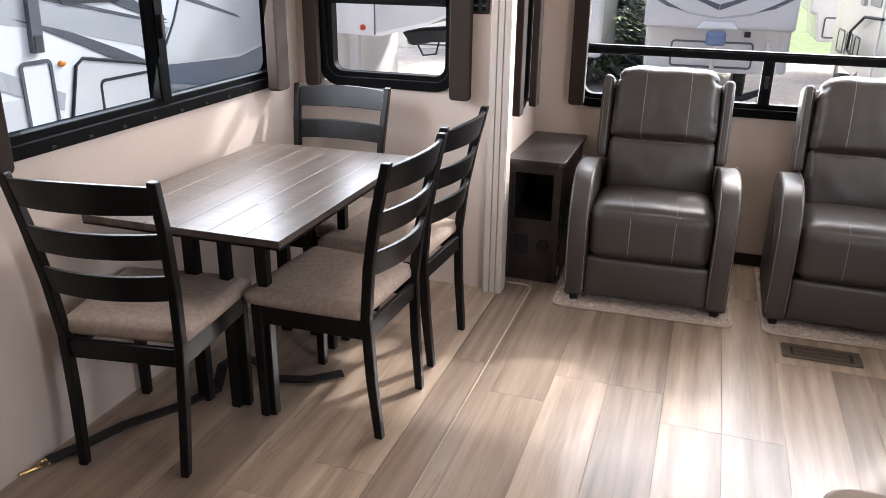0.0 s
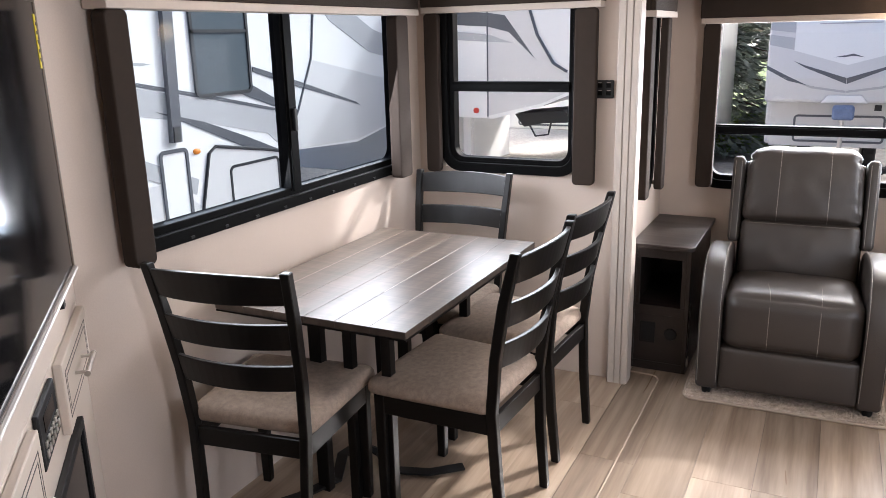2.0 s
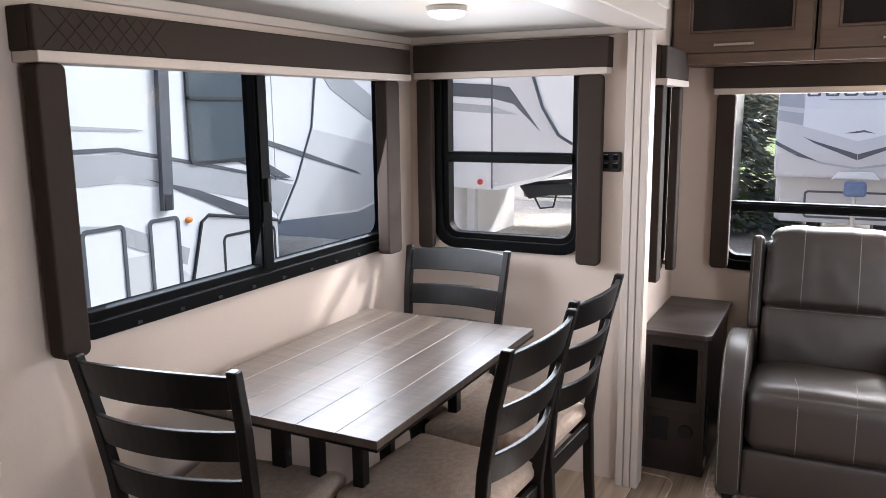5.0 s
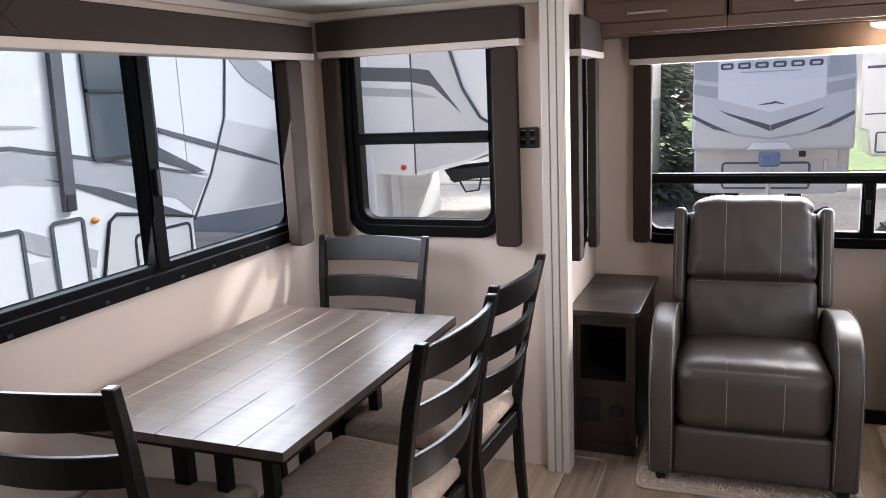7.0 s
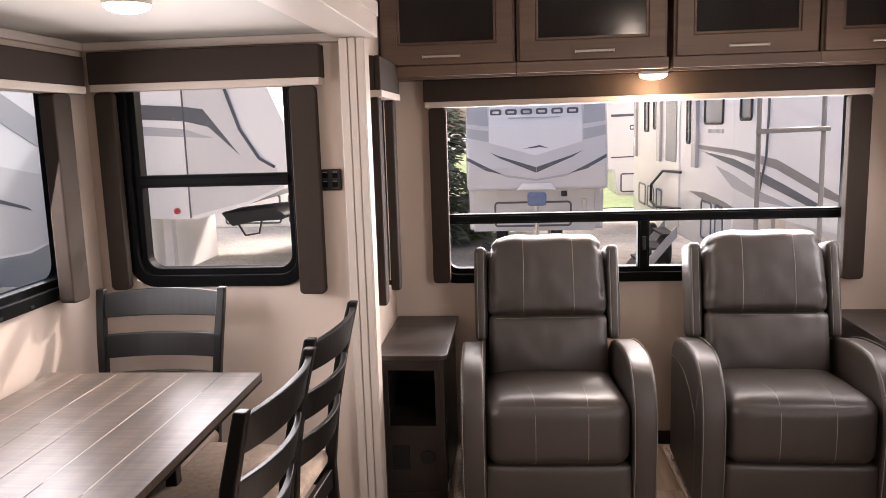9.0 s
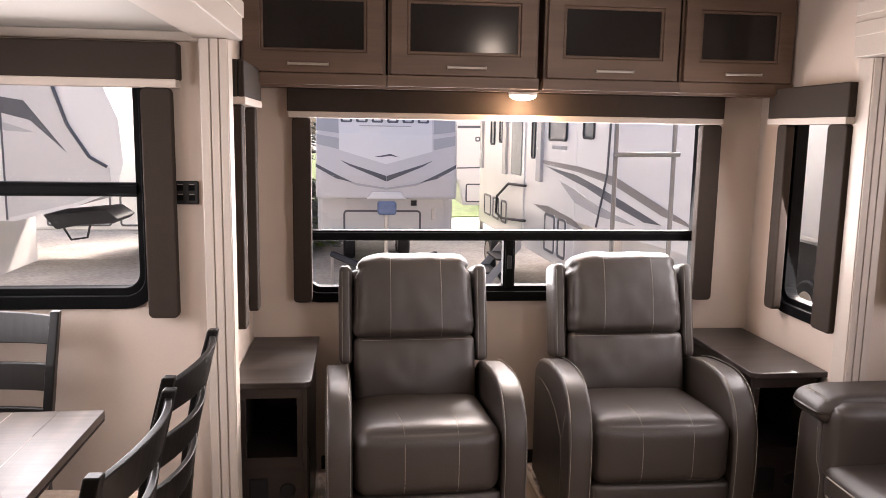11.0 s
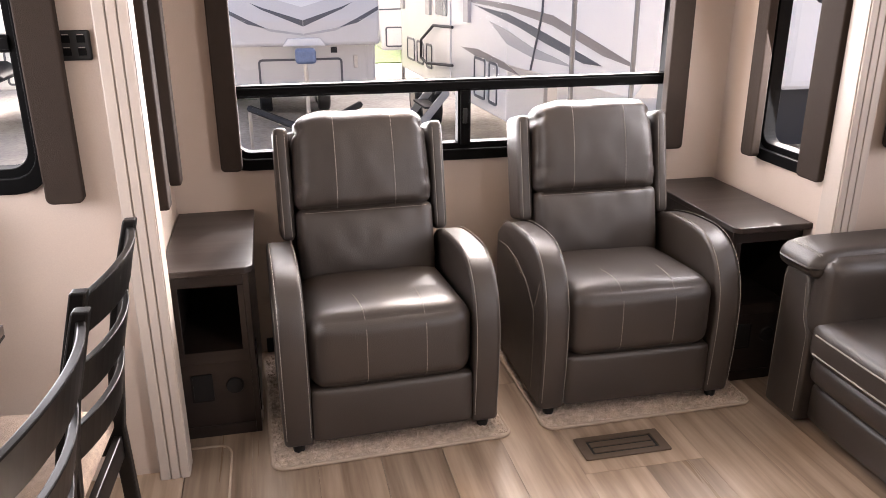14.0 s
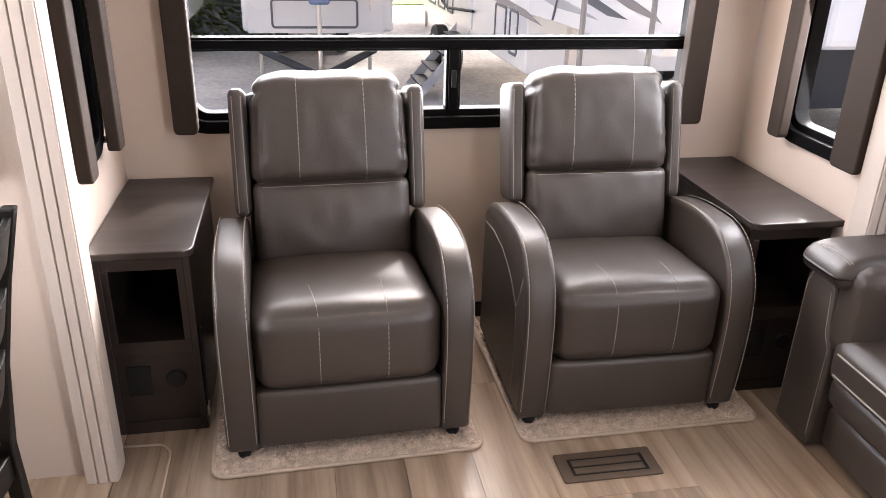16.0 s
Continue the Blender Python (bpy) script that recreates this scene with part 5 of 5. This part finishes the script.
def cap_decal(name, pts, mt, off=0.0, label=""):
    b2 = bmesh.new()
    f = [b2.verts.new((x, cap_y(z) - off, z)) for x, z in pts]
    k = [b2.verts.new((x, cap_y(z) - off + 0.02, z)) for x, z in pts]
    n = len(pts)
    for i in range(n):
        b2.faces.new((f[i], f[(i + 1) % n], k[(i + 1) % n], k[i]))
    b2.faces.new(f)
    b2.faces.new(k)
    bmesh.ops.triangulate(b2, faces=[q for q in b2.faces if len(q.verts) > 4])
    return part(name, b2, mt, rv4, label)


for seg_pts in ([(-0.22, 1.47), (0.46, 1.27), (1.14, 1.46), (1.14, 1.7), (-0.22, 1.7)], [(-0.22, 1.7), (1.14, 1.7), (1.14, 2.38), (-0.22, 2.38)]):
    cap_decal("white_panel", seg_pts, GEL, 0.004, "white centre panel")
for s in (-1, 1):
    def mx(p):
        return [(0.467 + s * (x - 0.467), z) for x, z in p]
    cap_decal("swoosh", mx([(0.47, 1.10), (1.0, 1.27), (1.15, 1.33), (1.0, 1.24), (0.47, 1.02)]), DECAL, 0.006)
    cap_decal("swoosh", mx([(1.49, 1.27), (1.2, 1.12), (0.95, 1.0), (1.2, 1.06), (1.49, 1.22)]), DECAL, 0.006)
    cap_decal("swoosh", mx([(0.47, 0.90), (0.9, 0.96), (1.3, 1.12), (0.9, 0.99), (0.47, 0.925)]), GELS, 0.006)
    cap_decal("corner_panel", mx([(1.16, 1.48), (1.48, 1.55), (1.48, 1.69), (1.16, 1.64)]), GELS, 0.006)
    cap_decal("corner_panel", mx([(1.16, 1.71), (1.48, 1.75), (1.48, 2.3), (1.2, 2.3)]), GELS, 0.006)
for k in range(6):
    x0 = -0.20 + 0.225 * k
    b = bmesh.new()
    ring(b, rrect(x0, 1.865, x0 + 0.17, 1.955, 0.03, 3), rrect(x0 + 0.035, 1.892, x0 + 0.135, 1.928, 0.012, 3), "y", cap_y(1.91) - 0.02, cap_y(1.91) + 0.02)
    part("brand_mark", b, DECAL, rv4, "dark plain brand mark")
strip("brand_bar", rv4, "y", cap_y(1.82) - 0.01, [(0.07, 1.815), (0.83, 1.815), (0.83, 1.828), (0.07, 1.828)], GELS, -0.01)
cap_decal("emblem", [(0.28, 1.375), (0.42, 1.40), (0.52, 1.42), (0.66, 1.372), (0.52, 1.39), (0.40, 1.375)], DECAL, 0.010)
outline("pass_through_door", rv4, "y", FY + 0.50, -0.17, 0.155, 1.02, 0.55, 0.06, 0.03, DECAL, -0.02)
b = bmesh.new()
prism(b, [(0.17, 0.76), (0.25, 0.87), (0.68, 0.87), (0.76, 0.76)], "y", FY - 0.05, FY + 0.2)
part("light_hood", b, GEL, rv4, bevel=0.02)
part("lower_front", boxes((-0.49, FY + 0.50, 0.09, 1.37, FY + 0.56, 0.74)), GELG, rv4, "pale grey lower front", bevel=0.01)
jack = part("tongue_jack", boxes((0.33, FY - 0.35, 0.56, 0.60, FY - 0.12, 0.75)), BLUEC, rv4, "tongue jack under a blue cover", bevel=0.04, seg=3)
b = bmesh.new()
tube(b, [(0.46, FY - 0.24, 0.57), (0.46, FY - 0.24, GL)], 0.03, 8)
part("jack_post", b, STEEL, jack)
b = bmesh.new()
for s in (-1, 1):
    tube(b, [(0.46, FY - 0.6, -0.30), (0.46 + s * 0.8, FY + 0.6, -0.15)], 0.05, 6)
part("tongue", b, RUBBER, rv4, "black a-frame tongue")
part("chassis", boxes((-0.45, FY + 3.0, -0.20, 1.35, FY + 9, 0.098)), RUBBER, rv4)
part("outlet", boxes((0.86, FY + 0.48, 0.62, 0.95, FY + 0.502, 0.70)), RUBBER, rv4)
part("latch", boxes((1.18, FY + 0.47, 0.40, 1.24, FY + 0.502, 0.58)), STEEL, rv4, bevel=0.01)
for y in (FY + 5.0, FY + 5.9):
    wheel(rv4, -0.12, y, "x")
    wheel(rv4, 1.02, y, "x")
b = bmesh.new()
for x in (-0.35, 1.2):
    tube(b, [(x, FY + 0.8, GL), (x, FY + 0.8, -0.2)], 0.03, 6)
part("stabilizer", b, STEEL, rv4)

# trailer at the side of the rear view: its long side looks towards -x
QX = 2.95
GL = GZ - (-0.17)
rv5 = tagged(empty("travel_trailer"), "cream fifth wheel trailer with brown and grey swooshes", "trailer", "parked trailers")
rv5.matrix_basis = pose(2.60, 8.0, -0.17, 0, 0, 2.3) @ pose(-2.95, -8.0, 0)
part("body", boxes((QX, 10.2, -0.12, QX + 2.4, 16.4, 2.35)), GEL, rv5, bevel=0.02)
b = bmesh.new()
prism(b, [(10.2, 0.58), (10.2, 2.35), (7.0, 2.35), (6.75, 2.1), (6.65, 1.5), (6.7, 0.9), (7.0, 0.64)], "x", QX, QX + 0.6)
part("nose", b, GEL, rv5)
b = bmesh.new()
prism(b, [(QX + 0.6, 7.2), (QX + 0.6, 10.2), (QX + 2.4, 10.2), (QX + 2.4, 9.6)], "z", 0.60, 2.35)
part("nose_front", b, GEL, rv5)
GELC = mat("taupe_decal", (0.24, 0.215, 0.20), 0.4, var=0.05, bump=0.0)
strip("swoosh", rv5, "x", QX, [(12.2, 1.30), (11.6, 1.30), (10.1, 1.28), (8.8, 1.22), (7.1, 0.93), (7.0, 0.89), (7.6, 0.93), (8.8, 1.12), (10.1, 1.21), (11.6, 1.245)], GELC, -0.006, "taupe swoosh")
strip("swoosh", rv5, "x", QX, [(11.6, 1.22), (10.2, 1.17), (9.3, 1.07), (8.6, 0.98), (7.6, 0.84), (8.0, 0.82), (9.0, 0.93), (9.8, 1.04), (10.6, 1.12)], DECAL, -0.006, "dark swoosh")
strip("swoosh", rv5, "x", QX, [(10.9, 1.05), (10.2, 0.98), (9.4, 0.86), (8.6, 0.80), (8.2, 0.76), (9.3, 0.74), (10.2, 0.82)], GELS, -0.006, "grey swoosh")
strip("swoosh", rv5, "x", QX, [(12.2, 0.62), (11.4, 0.66), (10.3, 0.60), (9.7, 0.50), (10.5, 0.52), (11.5, 0.56)], GELC, -0.006)
for u0, u1, z0, z1 in ((10.6, 11.43, 1.58, 2.2), (9.55, 9.95, 1.62, 2.2), (15.0, 15.35, 1.45, 2.2), (14.35, 14.6, 1.5, 2.2), (12.15, 12.35, 1.3, 2.2)):
    glazing(rv5, "x", QX, u0, z0, u1, z1, -0.012)
dr = strip("entry_door", rv5, "x", QX, rrect(12.75, 0.0, 13.75, 2.25, 0.05), GEL, -0.02, "entry door with a dark window")
strip("door_window", dr, "x", QX - 0.02, rrect(12.90, 1.0, 13.6, 2.1, 0.05), RVGLASS, -0.01)
for u0, u1, z in ((13.95, 14.20, 0.97), (11.72, 11.95, 0.98), (16.02, 16.2, 0.98)):
    strip("awning_arm", rv5, "x", QX, [(u0, z), (u1, z), (u1, 2.3), (u0, 2.3)], GELS, -0.05, "grey awning arm")
b = bmesh.new()
tube(b, [(QX - 0.05, 12.5, 0.87), (QX - 0.10, 13.45, 0.84), (QX - 0.10, 14.3, 0.56), (QX - 0.10, 14.34, 0.26), (QX - 0.10, 13.9, 0.21), (QX - 0.05, 12.5, 0.32)], 0.022, 8)
part("grab_rail", b, RUBBER, rv5, "black folding grab rail")
b = bmesh.new()
tube(b, [(QX - 0.008, 9.04, 2.3), (QX - 0.008, 9.04, 1.75), (QX - 0.008, 9.08, 1.23), (QX - 0.008, 9.37, 0.61)], 0.014, 6)
part("cap_seam", b, DECAL, rv5)
for u0, u1 in ((11.0, 11.5), (10.5, 10.85)):
    hatch(rv5, "x", QX, u0, 0.02, u1, 0.56, -0.012)
for u0, u1 in ((15.2, 15.8), (14.5, 15.0), (13.9, 14.3)):
    hatch(rv5, "x", QX, u0, 0.10, u1, 0.50, -0.012)
for k in range(4):
    part("step", boxes((QX - 0.24 - 0.17 * k, 12.8, -0.14 - 0.22 * k, QX - 0.02 - 0.17 * k, 13.6, -0.11 - 0.22 * k)), RUBBER, rv5)
for y in (12.78, 13.60):
    b = bmesh.new()
    prism(b, [(QX - 0.02, 0.02), (QX - 0.02, -0.16), (QX - 0.72, -0.98), (QX - 0.82, -0.90)], "y", y, y + 0.025)
    part("step_stringer", b, GELS, rv5, "grey metal step stringer")
for k in range(7):
    strip("text_bar", rv5, "x", QX, [(11.28 - 0.10 * k, 1.47), (11.21 - 0.10 * k, 1.47), (11.21 - 0.10 * k, 1.52), (11.28 - 0.10 * k, 1.52)], GELS, -0.008)
for y in (14.6, 15.6):
    wheel(rv5, QX + 0.15, y, "x")
part("jack", boxes((QX + 0.3, 9.6, GL, QX + 0.42, 9.72, 0.60)), STEEL, rv5)

GL = GZ - (-0.32)
rv6 = tagged(empty("travel_trailer"), "white trailer far behind on the grass edge", "trailer", "parked trailers")
rv6.matrix_basis = pose(-0.05, 0, -0.32)
b = bmesh.new()
prism(b, [(2.2, 0.62), (2.35, 0.60), (2.45, 0.0), (8, 0.0), (8, 2.9), (2.2, 2.9)], "y", 20, 22.4)
part("body", b, GEL, rv6, bevel=0.05)
strip("dark_stripe", rv6, "y", 20, [(2.3, 1.92), (5, 1.97), (5, 2.03), (2.3, 1.98)], DECAL, -0.01)
strip("dark_stripe", rv6, "y", 20, [(2.3, 0.92), (5, 1.0), (5, 1.04), (2.3, 0.95)], DECAL, -0.01)
for k in range(5):
    b = bmesh.new()
    ring(b, rrect(2.75 + 0.20 * k, 1.60, 2.87 + 0.20 * k, 1.72, 0.03, 3), rrect(2.78 + 0.20 * k, 1.63, 2.84 + 0.20 * k, 1.69, 0.012, 3), "y", 19.985, 20.0)
    part("brand_mark", b, DECAL, rv6, "dark plain brand mark")
for u0 in (2.53, 3.05):
    hatch(rv6, "y", 20, u0, 0.08, u0 + 0.42, 0.55, -0.012)
b = bmesh.new()
tube(b, [(3.05, 20.6, GL), (3.05, 20.6, 0.3)], 0.05, 6)
part("jack", b, STEEL, rv6)
wheel(rv6, 6.5, 20.15, "y")

# truck and trailer seen through the narrow side window
GL = GZ - (-0.2)
rv7 = tagged(empty("travel_trailer"), "pale motorhome parked beyond the side window", "trailer", "parked trailers")
rv7.matrix_basis = pose(-0.3, 0, -0.2)
part("body", boxes((6.2, 9.6, 0.25, 9.2, 15.5, 2.9)), GEL, rv7, bevel=0.12, seg=3)
part("chassis", boxes((6.35, 9.9, -0.5, 9.0, 15.2, 0.25)), RUBBER, rv7)
glazing(rv7, "y", 9.6, 6.5, 1.3, 8.9, 2.2, -0.012)
for y in (10.6, 14.0):
    wheel(rv7, 6.4, y, "x")

# ladder on our own rear wall
LADDER = mat("grey_ladder_tube", (0.17, 0.175, 0.18), 0.38, 0.3, var=0.08, bump=0.0)
lad = tagged(empty("roof_ladder"), "grey tubular ladder fixed to the rear wall outside", "ladder")
for x in (1.052, 1.358):
    b = bmesh.new()
    tube(b, [(x, 4.0, 0.25), (x, 4.30, 0.30), (x + 0.004, 4.38, 0.36), (x, 4.40, 0.45), (x, 4.40, 2.5)], 0.0125, 10)
    part("rail", b, LADDER, lad, smooth=True)
for z in (0.575, 0.995, 1.415, 1.835):
    b = bmesh.new()
    tube(b, [(1.032, 4.375, z), (1.378, 4.375, z + 0.006)], 0.0125, 10)
    part("rung", b, LADDER, lad, smooth=True)


def tree(x, y, h, w, seed, label):
    r = random.Random(seed)
    e = tagged(empty("tree", x, y, GZ), label, "tree", "conifers beyond the lot")
    b = bmesh.new()
    tube(b, [(0, 0, 0), (0.05, 0.02, h * 0.4), (0, 0, h)], 0.20, 10, [1, 0.6, 0.12])
    for i in range(40):
        z = h * (0.05 + 0.9 * i / 40)
        a = i * 2.4
        L = w * (1 - z / h) ** 0.7 * 0.9
        tube(b, [(0, 0, z), (L * 0.6 * math.cos(a), L * 0.6 * math.sin(a), z + 0.1), (L * math.cos(a), L * math.sin(a), z - 0.1)], 0.035, 5, [1, 0.6, 0.2])
    part("trunk", b, BARK, e, "brown trunk with limbs")
    vv, ff = [], []
    for i in range(20000):
        z = h * (0.02 + 0.98 * r.random() ** 1.3)
        a = r.uniform(0, 6.283)
        lump = 0.75 + 0.35 * noise.noise(Vector((3 * math.cos(a), 3 * math.sin(a), z * 1.4 + seed)))
        R = w * (1 - z / h) ** 0.7 * lump * (r.random() ** 0.35)
        c = Vector((R * math.cos(a), R * math.sin(a), z))
        d = Vector((math.cos(a), math.sin(a), r.uniform(-0.7, 0.3))).normalized()
        s = d.cross(Vector((r.uniform(-1, 1), r.uniform(-1, 1), 1))).normalized()
        L, W = r.uniform(0.10, 0.24), r.uniform(0.02, 0.05)
        k = len(vv)
        vv += [c - s * W, c + d * L, c + s * W, c - d * L * 0.4]
        ff += [(k, k + 1, k + 2, k + 3)]
    me = bpy.data.meshes.new("crown")
    me.from_pydata(vv, [], ff)
    me.materials.append(LEAF)
    cr = new("crown", me)
    cr.parent = e
    return e


tree(-2.75, 19.0, 6.5, 2.6, 1, "tall dark green conifer beyond the lot")
tree(-5.5, 24.0, 7.5, 3.0, 2, "tall dark green conifer beyond the lot")
tree(9.5, 36.0, 8.0, 3.4, 3, "tall dark green conifer beyond the lot")
tree(-12.5, 34.0, 8.0, 3.4, 4, "tall dark green conifer beyond the lot")
rnd = random.Random(8)
vv, ff = [], []
for i in range(5000):
    a, rr2 = rnd.uniform(0, 6.28), rnd.random() ** 0.5
    c = Vector((-1.6 + 0.9 * rr2 * math.cos(a), 19.2 + 0.7 * rr2 * math.sin(a), GZ + rnd.random() * 1.0 * (1.1 - rr2)))
    d = Vector((rnd.uniform(-1, 1), rnd.uniform(-1, 1), rnd.uniform(-0.3, 1))).normalized()
    s = d.orthogonal().normalized()
    k = len(vv)
    vv += [c - s * 0.025, c + d * 0.09, c + s * 0.025]
    ff += [(k, k + 1, k + 2)]
me = bpy.data.meshes.new("shrub")
me.from_pydata(vv, [], ff)
me.materials.append(mat("shrub_leaf", (0.20, 0.28, 0.04), 0.8, var=0.4, bump=0.0))
tagged(new("shrub", me), "yellow-green low shrub at the tree foot", "shrub")

# ---------- floor planks ----------
floor = structure(empty("floor"), "grey-brown wood plank vinyl floor", "floor")
part("underlay", boxes((XW, YB, -0.05, XR + 0.05, YR, -0.0045), (XR + 0.05, 0.9, -0.05, 2.45, YE, -0.0045)), SEAM, floor, "dark joint between planks")
rnd = random.Random(11)
PW, SLX = 0.2035, -0.530        # plank width; edge of the slide floor
cache = {}


def plank(x0, y0, x1, y1, z):
    w, d = round(x1 - x0, 3), round(y1 - y0, 3)
    if (w, d) not in cache:
        b = boxes((-w / 2 + 0.0006, -d / 2 + 0.0006, -0.0044, w / 2 - 0.0006, d / 2 - 0.0006, 0.0))
        me = bpy.data.meshes.new("plank")
        b.to_mesh(me)
        b.free()
        me.materials.append(FLOORM)
        cache[(w, d)] = me
    ob = new("plank", cache[(w, d)])
    ob.location = ((x0 + x1) / 2, (y0 + y1) / 2, z)
    ob.parent = floor


def lay(xa, xb, ya, yb, z):
    x = xa
    while x < xb - 0.01:
        x2 = min(x + PW, xb)
        y = ya - rnd.choice((0.15, 0.35, 0.55, 0.75, 0.95))
        while y < yb - 0.02:
            y2 = y + 1.2
            a, b = max(y, ya), min(y2, yb)
            if b - a > 0.02:
                plank(x, a, x2, b, z)
            y = y2
        x = x2


lay(-0.668, XR, YB, YR, 0.0)
lay(XW, -0.668, YB, YR, 0.0)
lay(XR, 2.45, 0.9, YE, 0.0)
bm = bmesh.new()
edge = [(SLX, 0.95, 0.0022), (SLX, 3.20, 0.0022)] + [(SLX - 0.045 + 0.045 * math.cos(radians(a)), 3.20 + 0.06 * math.sin(radians(a)), 0.0022) for a in range(15, 91, 15)] + [(-0.68, 3.262, 0.0022)]
tube(bm, edge, 0.0042, 8)
structure(part("trim_7", bm, BINDING, smooth=True), "pale rounded edge strip of the slide floor", "trim")
